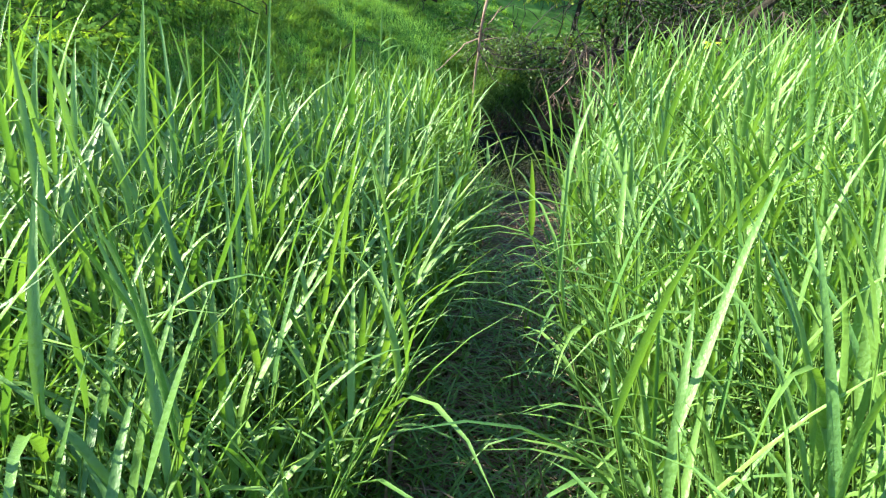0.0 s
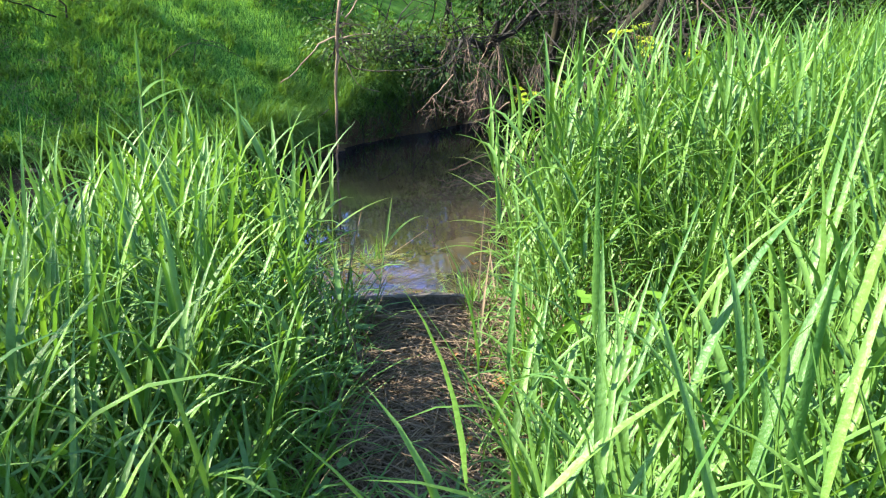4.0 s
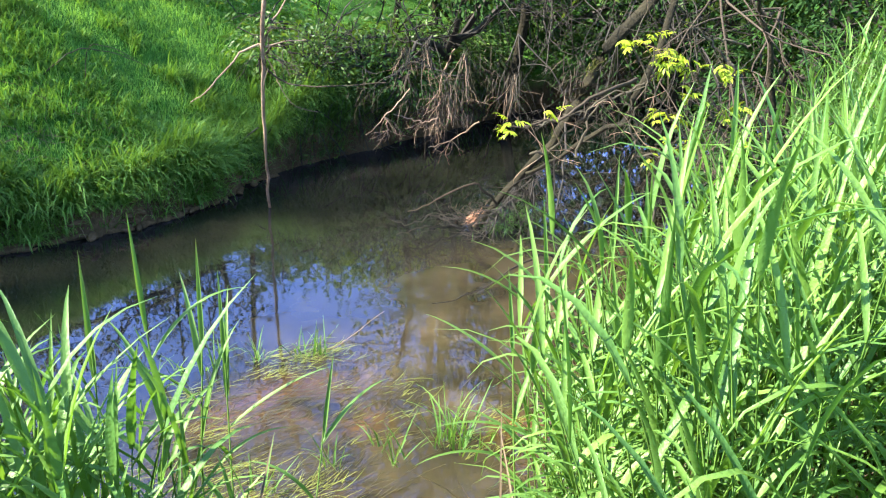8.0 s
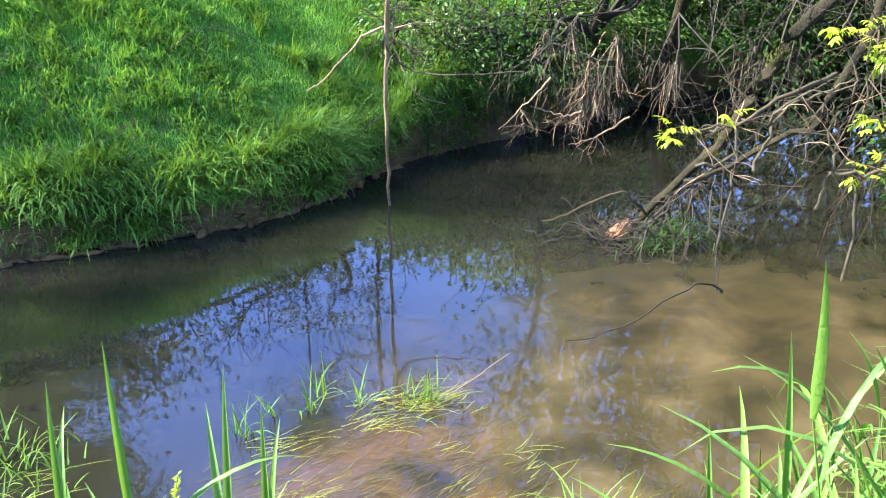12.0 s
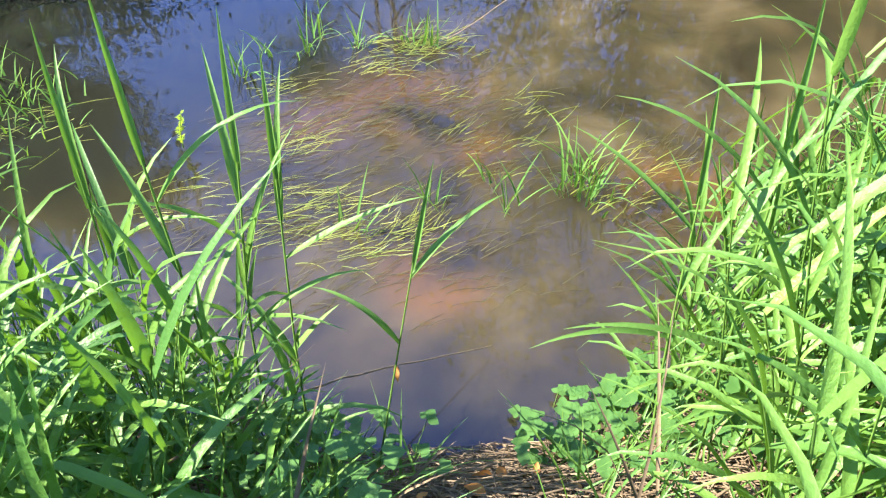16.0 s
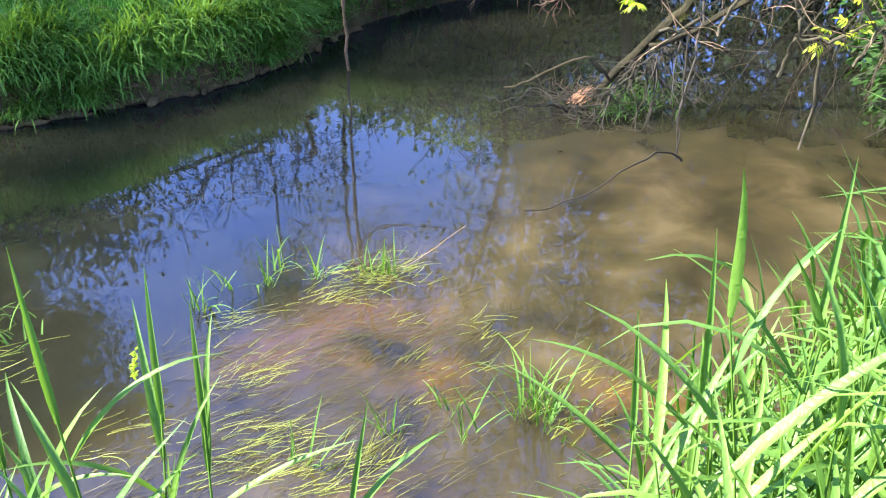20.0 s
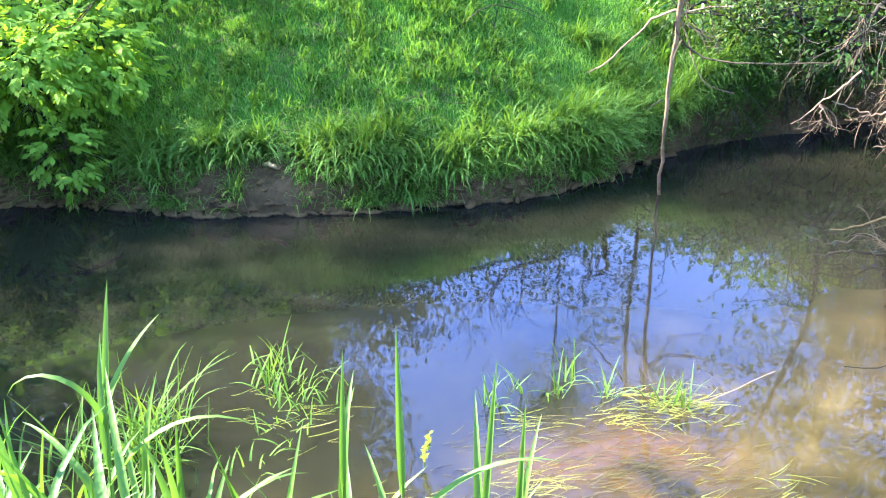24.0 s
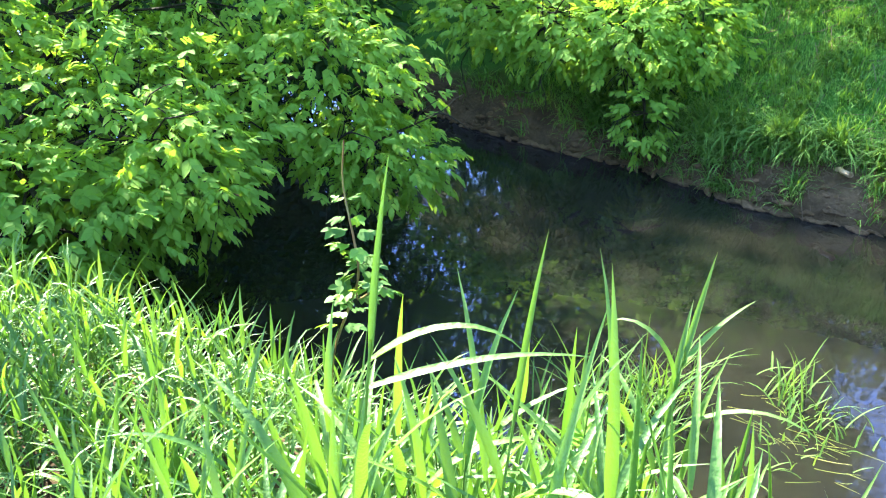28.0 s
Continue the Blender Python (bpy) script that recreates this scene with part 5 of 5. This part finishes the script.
# ---------------------------------------------------------------- small plants and litter by the water
def water_tuft(label, x, y, count, height, spread, r, mat=M_BANKGRASS, lean=(0.05, 0.75), group="grass tufts standing in the creek"):
    ob = new("water_grass_tuft")
    ob.location = (x, y, -0.02)
    tagged(ob, label, "grass tuft", group)
    b = np.stack([r.normal(0, spread, count), r.normal(0, spread, count), np.zeros(count)], 1)
    geo = blades(b, r.uniform(0, 6.28, count), r.uniform(*lean, count), r.uniform(0.1, 1.5, count), height * r.uniform(0.5, 1.35, count), r.uniform(0.006, 0.013, count), 6)
    tagged(part("blade_tuft", geo, mat, ob), kind="stuff")
    k = max(2, count // 8)
    b = np.stack([r.normal(0, spread, k), r.normal(0, spread, k), np.zeros(k)], 1)
    top = b + np.stack([r.normal(0, 0.05, k), r.normal(0, 0.05, k), height * r.uniform(0.5, 0.9, k)], 1)
    tagged(part("stalk_tuft", tubes(np.stack([b, (b + top) / 2, top], 1), np.full((k, 3), 0.002), 4), M_STALK, ob), kind="stuff")
    return ob


for x, y, c, h, s in ((-1.28, 5.56, 11, 0.20, 0.025), (-1.21, 5.73, 5, 0.16, 0.02), (-1.02, 5.80, 9, 0.20, 0.03), (-1.0, 5.95, 5, 0.28, 0.02), (-0.79, 5.88, 9, 0.20, 0.025), (-0.55, 5.95, 8, 0.20, 0.03), (-0.42, 5.93, 10, 0.22, 0.025),
                      (0.29, 4.93, 26, 0.33, 0.045), (0.40, 4.95, 16, 0.20, 0.06), (-0.29, 4.78, 6, 0.22, 0.02), (-0.06, 4.92, 6, 0.20, 0.02), (0.02, 4.80, 8, 0.22, 0.025), (-0.6, 4.62, 8, 0.22, 0.05)):
    water_tuft("small green grass tuft growing out of the shallow water", x, y, c, h, s, rng)
for x, y, c, h, s in ((-2.46, 5.36, 30, 0.26, 0.07), (-2.26, 5.26, 26, 0.19, 0.10), (-2.06, 5.2, 20, 0.15, 0.10), (-2.66, 4.66, 70, 0.40, 0.09), (-2.50, 4.50, 46, 0.32, 0.10), (-2.80, 4.40, 40, 0.34, 0.10), (-2.1, 4.9, 20, 0.14, 0.12)):
    water_tuft("bushy green grass tuft standing in the dark water", x, y, c, h, s, rng)


def floating(label, spots, r, segs=6, mat=M_WATERGRASS, name="floating_grass"):
    """Fine blades that lie on the water, combed by the current and curved along it."""
    sets = []
    for x, y, n, s in spots:
        n = max(6, int(n * 1.1))
        head = r.normal(0.75, 0.13) + r.normal(0, 0.18, n)
        turn = r.normal(-0.35, 0.45, n)
        ln = r.uniform(0.05, 0.18, n)
        t = np.linspace(0, 1, segs + 1)
        ang = head[:, None] + turn[:, None] * t[None]
        px = x + r.normal(0, s, n)[:, None] + np.cumsum(np.cos(ang), 1) * (ln / segs)[:, None]
        py = y + r.normal(0, s * 0.6, n)[:, None] + np.cumsum(np.sin(ang), 1) * (ln / segs)[:, None]
        rise = r.uniform(0, 1, n) < 0.25
        pz = 0.004 + r.uniform(0, 0.004, n)[:, None] + np.where(rise, r.uniform(0.01, 0.05, n), 0.0)[:, None] * t[None] ** 2
        w = (r.uniform(0.002, 0.0044, n)[:, None] * (1.02 - t[None] ** 2) * 0.5)
        mids = np.stack([px, py, pz], 2)
        side = np.stack([-np.sin(ang) * w, np.cos(ang) * w, np.zeros_like(w)], 2)
        lift = np.array([0, 0, 0.0012])
        sets.append((np.stack([mids - side, mids + lift, mids + side], 2).reshape(-1, 3), strip_faces(n, segs + 1, 3)))
    g = joined(sets)
    return tagged(new(name, quads(name, g[0], g[1], mat)), label, "grass", kind="stuff")


floating("yellowish grass blades lying flat on the creek surface", [(-0.58, 5.86, 60, 0.12), (-0.42, 5.90, 46, 0.11), (-0.70, 5.68, 26, 0.09), (-1.16, 5.46, 24, 0.09), (-0.92, 5.14, 30, 0.10), (-0.98, 5.02, 14, 0.08),
         (-0.92, 4.60, 50, 0.12), (-0.80, 4.74, 36, 0.10), (-0.60, 4.52, 30, 0.10), (-0.36, 4.66, 26, 0.07), (-0.40, 4.56, 30, 0.08), (-0.32, 5.48, 8, 0.05), (0.02, 5.50, 8, 0.06), (-0.24, 5.24, 9, 0.07), (0.08, 5.36, 10, 0.08),
         (-0.04, 5.16, 10, 0.08), (-0.16, 4.96, 9, 0.07), (0.40, 4.84, 26, 0.09), (0.60, 5.12, 16, 0.09), (-1.30, 4.70, 26, 0.14), (-2.2, 5.06, 30, 0.2)], rng)
floating("dull brown drowned weed combed out under the creek surface", [(-0.55 + 0.42 * math.sin(k * 2.4) * (0.4 + 0.05 * k), 5.0 + 0.62 * math.cos(k * 2.4) * (0.4 + 0.035 * k), 34, 0.13) for k in range(26)] + [(0.5, 4.6, 40, 0.16), (0.75, 5.2, 40, 0.18), (-1.2, 4.5, 40, 0.18)], rng, 6, M_WEED, "drowned_weed")
twig = wood("floating_twig", "thin dry stalk sticking up from the grass in the water", "twig")
part("stalk", limb([(-0.42, 5.9, 0.0), (-0.2, 6.0, 0.10), (-0.02, 6.1, 0.2)], 0.0028, 0.0015, 8, 0.003, 21, 4), M_STRAW, twig)


def herb(label, x, y, z, height, r, mat, leafy=18, leaf=0.025):
    """An upright small herb: a stem with short leaves all the way up."""
    ob = new("herb")
    ob.location = (x, y, z)
    tagged(ob, label, "herb")
    path = curve_path([(0, 0, -0.02), (0.01, 0.0, height * 0.5), (0.03, 0.01, height)], 8)
    part("stem", tubes(path[None], np.linspace(0.003, 0.0015, 8)[None], 5), M_STALK, ob)
    f = np.sort(r.uniform(0.25, 1, leafy))
    b = np.stack([np.interp(f, np.linspace(0, 1, 8), path[:, i]) for i in range(3)], 1)
    a = r.uniform(0, 6.28, leafy)
    d = np.stack([np.cos(a), np.sin(a), np.full(leafy, 0.5)], 1)
    s = leaf * r.uniform(0.7, 1.2, leafy)
    part("leaves", leaves(b, d, np.tile([0, 0, 1.0], (leafy, 1)), s, s * 0.45, 2), mat, ob)
    return ob


herb("yellow-green leafy herb standing in the water", -1.39, 5.02, 0.0, 0.18, rng, M_YELLOWLEAF, 70, 0.020)
herb("small yellow-green herb among the bank grass", -1.15, 3.05, float(ground_z(-1.15, 3.05)), 0.75, rng, M_BRAMBLE, 46, 0.035)

# the wild rose shoot on the left bank
rose = wood("rose_shoot", "young wild rose shoot with reddish stem and round toothed leaflets", "rose")
rp = curve_path([(-2.32, 2.94, gz(-2.32, 2.94) - 0.02), (-2.22, 2.95, 1.005), (-2.02, 2.95, 1.30), (-1.94, 2.95, 1.42), (-1.955, 2.95, 1.505), (-2.017, 2.95, 1.64), (-1.99, 2.95, 1.76)], 24)
rose_red = material("reddish_rose_stem", (0.16, 0.05, 0.03), (0.22, 0.2, 0.06), 6, 0.5)
part("stem", tubes(rp[None], np.linspace(0.005, 0.002, 24)[None], 5), rose_red, rose)
fork = curve_path([rp[10], (-1.98, 2.96, 1.33), (-1.86, 2.97, 1.42), (-1.80, 2.97, 1.44)], 10)
part("stem", tubes(fork[None], np.linspace(0.003, 0.0015, 10)[None], 5), rose_red, rose)
for k in range(34):
    b = rp[6 + k // 2] if k < 26 else fork[2 + (k - 26)]
    a = 0.75 + (math.pi if k % 2 else 0.0) + rng.normal(0, 0.7)
    size = np.array([rng.uniform(0.024, 0.032) * (1.0 if k < 22 else 0.75)])
    geo = sprigs(b[None], np.array([[np.cos(a), np.sin(a), rng.uniform(0.0, 0.5)]]), rng, size, 3, 0.78, 0.35)
    part("leaf", geo, M_ROSELEAF if rng.uniform() < 0.75 else M_BRAMBLE, rose)


# single reed stalks that stand out over the water
def reed_stalk(label, base, tip, leaf_specs, r, top=0.24, width=0.014):
    """One reed: a jointed stalk from base to tip, a spear leaf at its top and side leaves (height share, azimuth, lean, bend, length)."""
    ob = new("reed_stalk")
    ob.location = base
    tagged(ob, label, "reed", "single reed stalks by the water")
    t = np.array(tip) - np.array(base)
    path = curve_path([(0, 0, -0.03), t * 0.5 + r.normal(0, 0.012, 3), t], 10)
    part("stalk", tubes(path[None], np.linspace(0.0034, 0.002, 10)[None], 6), M_STALK, ob)
    az = float(np.arctan2(t[1], t[0]))
    lean = float(np.arctan2(np.hypot(t[0], t[1]), t[2]))
    one = np.ones(1)
    part("spear_leaf", blades(path[-1:] - [[0, 0, 0.02]], one * az, one * lean, one * 0.08, one * top, one * width * 0.8, 7, 0.5), M_REED, ob)
    for f, a, ln, bd, lg in leaf_specs:
        b = np.array([[np.interp(f, np.linspace(0, 1, 10), path[:, i]) for i in range(3)]])
        part("leaf", blades(b, one * a, one * ln, one * bd, one * lg, one * width, 9, 0.3, 1.6), M_REED, ob)
    return ob


for base, tip, specs, top in (
        ((-0.98, 2.52), (-1.00, 2.63, 1.82), [(0.97, 1.1, 0.9, 1.6, 0.21), (0.93, 1.15, 1.25, 0.5, 0.28), (0.7, 2.6, 0.6, 0.9, 0.26), (0.6, -1.0, 0.7, 1.2, 0.26)], 0.25),
        ((-0.97, 2.72), (-0.99, 2.83, 1.66), [(0.85, 3.4, 0.5, 0.6, 0.22), (0.8, 0.3, 0.6, 1.5, 0.3)], 0.28),
        ((-1.12, 3.10), (-1.22, 3.36, 1.46), [(0.97, 1.2, 0.55, 0.5, 0.20), (0.9, 3.6, 0.12, 2.6, 0.26), (0.75, 0.6, 0.6, 1.7, 0.34), (0.65, 3.0, 0.6, 1.2, 0.3), (0.8, 2.2, 0.3, 0.6, 0.26)], 0.24),
        ((-0.92, 3.15), (-0.98, 3.27, 1.30), [(0.85, 1.0, 0.5, 1.6, 0.3), (0.7, 4.2, 0.6, 1.0, 0.28), (0.9, 2.8, 0.25, 0.5, 0.25)], 0.22),
        ((-0.55, 3.28), (-0.62, 3.42, 1.40), [(0.9, 0.5, 0.6, 1.3, 0.32), (0.75, 2.4, 0.5, 0.8, 0.3), (0.6, 1.2, 0.7, 1.2, 0.3)], 0.30),
        ((-0.50, 3.35), (-0.52, 3.55, 1.28), [(0.9, 2.0, 0.4, 0.6, 0.3), (0.8, 3.6, 0.5, 1.1, 0.3), (0.7, 1.0, 0.3, 0.7, 0.34), (0.55, 0.4, 0.7, 1.2, 0.3)], 0.30),
        ((-0.44, 3.40), (-0.48, 3.62, 1.18), [(0.9, 1.6, 0.3, 0.7, 0.32), (0.8, 0.2, 0.9, 0.5, 0.34), (0.7, 4.6, 0.6, 0.9, 0.30), (0.5, 2.6, 0.6, 1.0, 0.3)], 0.28),
        ((-0.72, 3.30), (-0.78, 3.48, 1.30), [(0.9, 1.9, 0.3, 0.9, 0.3), (0.75, 0.0, 0.6, 1.2, 0.3), (0.6, 3.4, 0.7, 1.2, 0.3)], 0.28),
        ((-0.30, 3.42), (-0.22, 3.66, 0.92), [(0.95, 0.7, 0.8, 0.9, 0.30), (0.7, 2.9, 0.6, 1.2, 0.26)], 0.26),
        ((0.42, 3.35), (0.40, 3.52, 1.40), [(0.9, 3.0, 0.7, 0.9, 0.34), (0.75, 1.4, 0.5, 0.8, 0.3), (0.6, 0.0, 0.6, 1.2, 0.3), (0.5, 3.3, 1.0, 0.8, 0.34)], 0.30),
        ((0.36, 3.45), (0.34, 3.66, 1.18), [(0.9, 2.7, 0.9, 0.5, 0.32), (0.7, 0.8, 0.4, 0.9, 0.3), (0.55, 3.5, 1.0, 0.9, 0.34)], 0.26),
        ((0.55, 3.42), (0.60, 3.62, 1.48), [(0.85, 2.7, 0.6, 0.7, 0.34), (0.7, 0.6, 0.5, 1.0, 0.3), (0.6, 3.6, 0.7, 1.0, 0.3)], 0.30)):
    reed_stalk("single tall reed stalk with arching green leaves by the water", (*base, gz(*base)), tip, specs, rng, top, 0.0185)


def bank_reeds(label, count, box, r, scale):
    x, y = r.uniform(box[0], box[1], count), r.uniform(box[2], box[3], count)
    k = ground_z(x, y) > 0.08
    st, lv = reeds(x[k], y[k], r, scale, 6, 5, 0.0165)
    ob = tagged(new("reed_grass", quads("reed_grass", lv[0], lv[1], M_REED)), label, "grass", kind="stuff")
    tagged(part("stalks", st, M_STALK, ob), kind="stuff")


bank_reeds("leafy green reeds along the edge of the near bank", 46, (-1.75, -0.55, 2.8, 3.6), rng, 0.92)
bank_reeds("reed grass leaning over the water below the dead shrub", 150, (2.0, 3.7, 5.2, 9.4), rng, 0.6)
bank_reeds("leafy green reeds along the edge of the low bank", 46, (-3.2, -1.6, 2.0, 3.2), rng, 0.85)


# cinquefoil and other low leaves on the bank slope
def rosette(label, x, y, r, mat, size=0.028, count=6, name="cinquefoil", reach=(0.04, 0.13)):
    z = gz(x, y)
    ob = new(name)
    ob.location = (x, y, z)
    tagged(ob, label, "herb", "low leafy plants on the bank")
    for k in range(count):
        a, h = r.uniform(0, 6.28), r.uniform(*reach)
        top = np.array([np.cos(a) * min(h * 0.8, 0.1), np.sin(a) * min(h * 0.8, 0.1), h])
        stalk = part("leaf_stalk", tubes(np.array([[(0, 0, -0.02), top * 0.5 + [0, 0, 0.015], top]]), np.full((1, 3), 0.0011), 4), M_STALK, ob)
        n = 3 if r.uniform() < 0.6 else 5
        ang = a + (np.arange(n) - (n - 1) / 2) * (1.5 if n == 3 else 0.95)
        d = np.stack([np.cos(ang), np.sin(ang), np.full(n, r.uniform(-0.1, 0.25))], 1)
        s = size * r.uniform(0.8, 1.25, n)
        part("leaf", leaves(np.tile(top, (n, 1)), d, np.tile([0, 0, 1.0], (n, 1)), s, s * 0.9, 4, 0.12, 0.06), mat, stalk)
    return ob


for k in range(58):
    if k % 2:
        x, y = rng.uniform(-0.95, -0.22), rng.uniform(3.1, 3.68)
    else:
        x, y = rng.uniform(0.14, 0.62), rng.uniform(3.38, 3.92)
    rosette("low cinquefoil with rounded green leaflets on the bank", x, y, rng, M_CLOVER, rng.uniform(0.022, 0.036), 7, reach=(0.05, 0.22) if k % 2 else (0.04, 0.15))
for x, y in ((0.56, 2.12), (0.68, 2.22), (0.62, 2.3), (0.8, 2.1), (-0.72, 0.65), (-0.8, 0.75)):
    rosette("young bramble with broad bright green leaves", x, y, rng, M_BRAMBLE, 0.040, 5, "bramble", (0.16, 0.38))
for x, y in ((-1.35, 1.75), (-1.55, 1.6), (-1.9, 1.9), (1.15, 1.6), (0.9, 2.9)):
    rosette("broad-leaved green dock plant among the grass", x, y, rng, M_BRAMBLE, 0.10, 5, "dock_plant", (0.10, 0.30))
for k in range(14):
    rosette("small dark-leaved herb at the foot of the grass", rng.uniform(-0.42, -0.28), rng.uniform(1.6, 3.0), rng, M_CLOVER, 0.03, 5, "ground_herb")
dock = new("dock_plant")
dock.location = (-2.2, 8.85, gz(-2.2, 8.85))
tagged(dock, "bright yellow-green broad-leaved plant on the far slope", "herb")
for k in range(11):
    one = np.ones(1)
    part("leaf", blades(rng.normal(0, 0.03, (1, 3)) * [1, 1, 0], one * rng.uniform(0, 6.28), one * rng.uniform(0.2, 0.9), one * 0.5, one * rng.uniform(0.16, 0.30), one * 0.06, 6, 0.3, 1.4, 2.6), M_YELLOWLEAF, dock)

# board at the water's edge
bm = bmesh.new()
bmesh.ops.create_cube(bm, size=1, matrix=Matrix.Diagonal((0.52, 0.035, 0.13, 1)))
bmesh.ops.subdivide_edges(bm, edges=[e for e in bm.edges if abs((e.verts[0].co - e.verts[1].co).x) > 0.2], cuts=12)
for v in bm.verts:
    v.co.z += 0.010 * math.sin(v.co.x * 9) + (0.006 * noise.noise(v.co * 14) if v.co.z > 0 else 0) - 0.12 * v.co.x ** 2
    v.co.y += 0.005 * noise.noise(v.co * 9 + Vector((3, 1, 0)))
bmesh.ops.bevel(bm, geom=[e for e in bm.edges if e.calc_face_angle(0) > 0.8], offset=0.004, segments=2, affect="EDGES")
me = bpy.data.meshes.new("board")
bm.to_mesh(me)
bm.free()
me.materials.append(M_BOARD)
board = new("board", me)
board.location, board.rotation_euler = (-0.10, 3.02, 0.82), (0.05, 0.02, 0.04)
tagged(board, "weathered dark board holding the path's edge above the water", "board")

# straw litter on the path and the bank
def litter(name, label, count, box, r, mat, length=(0.06, 0.24), width=0.0035, lift=0.02):
    x, y = r.uniform(box[0], box[1], count), r.uniform(box[2], box[3], count)
    z = ground_z(x, y) + r.uniform(0.002, lift, count)
    a = r.uniform(0, 6.28, count)
    ln = r.uniform(*length, count)
    d = np.stack([np.cos(a), np.sin(a)], 1) * ln[:, None] * 0.5
    e0 = np.stack([x - d[:, 0], y - d[:, 1], ground_z(x - d[:, 0], y - d[:, 1]) + r.uniform(0.002, lift, count)], 1)
    e1 = np.stack([x + d[:, 0], y + d[:, 1], ground_z(x + d[:, 0], y + d[:, 1]) + r.uniform(0.002, lift, count)], 1)
    m = np.stack([x, y, z + 0.004], 1)
    geo = tubes(np.stack([e0, m, e1], 1), width * 0.5 * r.uniform(0.6, 1.3, (count, 1)) * np.ones((1, 3)), 4)
    return tagged(new(name, quads(name, geo[0], geo[1], mat)), label, "straw", kind="stuff")


litter("straw_litter", "dry broken straw lying thick on the muddy path", 2600, (-0.36, 0.42, 1.2, 3.05), rng, M_STRAW)
litter("straw_litter", "pale trodden straw on the path between the reeds", 2400, (-0.42, 0.38, -2.8, 1.2), rng, M_STRAW, (0.06, 0.25), 0.004, 0.05)
litter("straw_litter", "dry straw and dead stems on the bank slope", 2200, (-0.75, 0.75, 3.05, 3.75), rng, M_STRAW, (0.05, 0.22), 0.0035, 0.035)
litter("straw_litter", "dead grass stems under the reeds", 3000, (-1.6, 1.8, -2.5, 3.4), rng, M_STRAW, (0.1, 0.4), 0.004, 0.05)
litter("straw_litter", "dead stems on the far bank edge", 900, (-6.0, -1.6, 6.6, 9.4), rng, M_STRAW, (0.1, 0.35), 0.005, 0.04)
dry = wood("dry_reed", "long dry pale grass stem lying across the bank to the water", "stem")
part("stalk", limb([(-0.66, 3.137, 0.85), (-0.594, 3.37, 0.66), (-0.478, 3.609, 0.46), (-0.301, 3.822, 0.27), (-0.017, 4.091, 0.04)], 0.0045, 0.0018, 18, 0.002, 31, 5), M_STRAW, dry)
part("seed_head", blades(np.array([(-0.30, 3.822, 0.27)]), np.array([5.0]), np.array([2.2]), np.array([0.3]), np.array([0.05]), np.array([0.02]), 4), M_DRYLEAF, dry)


def dry_leaf(x, y, z, r, size=0.05):
    ob = new("dry_leaf", quads("dry_leaf", *leaves(np.zeros((1, 3)), np.array([[1.0, 0, 0.1]]), np.array([[0, 0, 1.0]]), np.array([size]), np.array([size * 0.6]), 4, 0.3, 0.4), M_DRYLEAF))
    ob.location, ob.rotation_euler = (x, y, z), (r.normal(0, 0.4), r.normal(0, 0.4), r.uniform(0, 6.28))
    return tagged(ob, "small curled orange-brown dead leaf among the grass", "leaf", "dead leaves")


for x, y, z in ((-0.44, 2.2, 1.27), (0.17, 2.53, 1.21)):
    dry_leaf(x, y, z, rng, 0.06)
for k in range(26):
    x, y = rng.uniform(0.1, 0.5), rng.uniform(1.9, 2.6)
    dry_leaf(x, y, gz(x, y) + 0.012, rng, rng.uniform(0.03, 0.06))
for k in range(16):
    x, y = rng.uniform(-0.2, 0.45), rng.uniform(3.15, 3.6)
    dry_leaf(x, y, gz(x, y) + 0.02, rng, rng.uniform(0.03, 0.05))

pale = new("driftwood")
pale.location = (-4.0, 7.58, gz(-4.0, 7.58) + 0.025)
tagged(pale, "short pale piece of driftwood on the muddy far bank", "driftwood")
part("wood", limb([(-0.09, 0.02, 0.0), (-0.03, 0, 0.015), (0.04, -0.01, 0.01), (0.09, -0.03, 0.02)], 0.017, 0.023, 10, 0.004, 33, 8), M_PALE, pale)
arc = wood("arching_stem", "dead bramble stem arching out of the meadow grass", "stem")
part("stem", limb([(-3.25, 9.6, 1.15), (-3.0, 9.7, 1.36), (-2.83, 9.74, 1.40), (-2.55, 9.75, 1.34), (-2.3, 9.8, 1.22)], 0.006, 0.003, 14, 0.004, 35, 5), M_DEADWOOD, arc)
part("stem", limb([(-2.9, 9.75, 1.0), (-2.83, 9.74, 1.40), (-2.6, 9.7, 1.42), (-2.4, 9.75, 1.30)], 0.005, 0.003, 12, 0.004, 36, 5), M_DEADWOOD, arc)
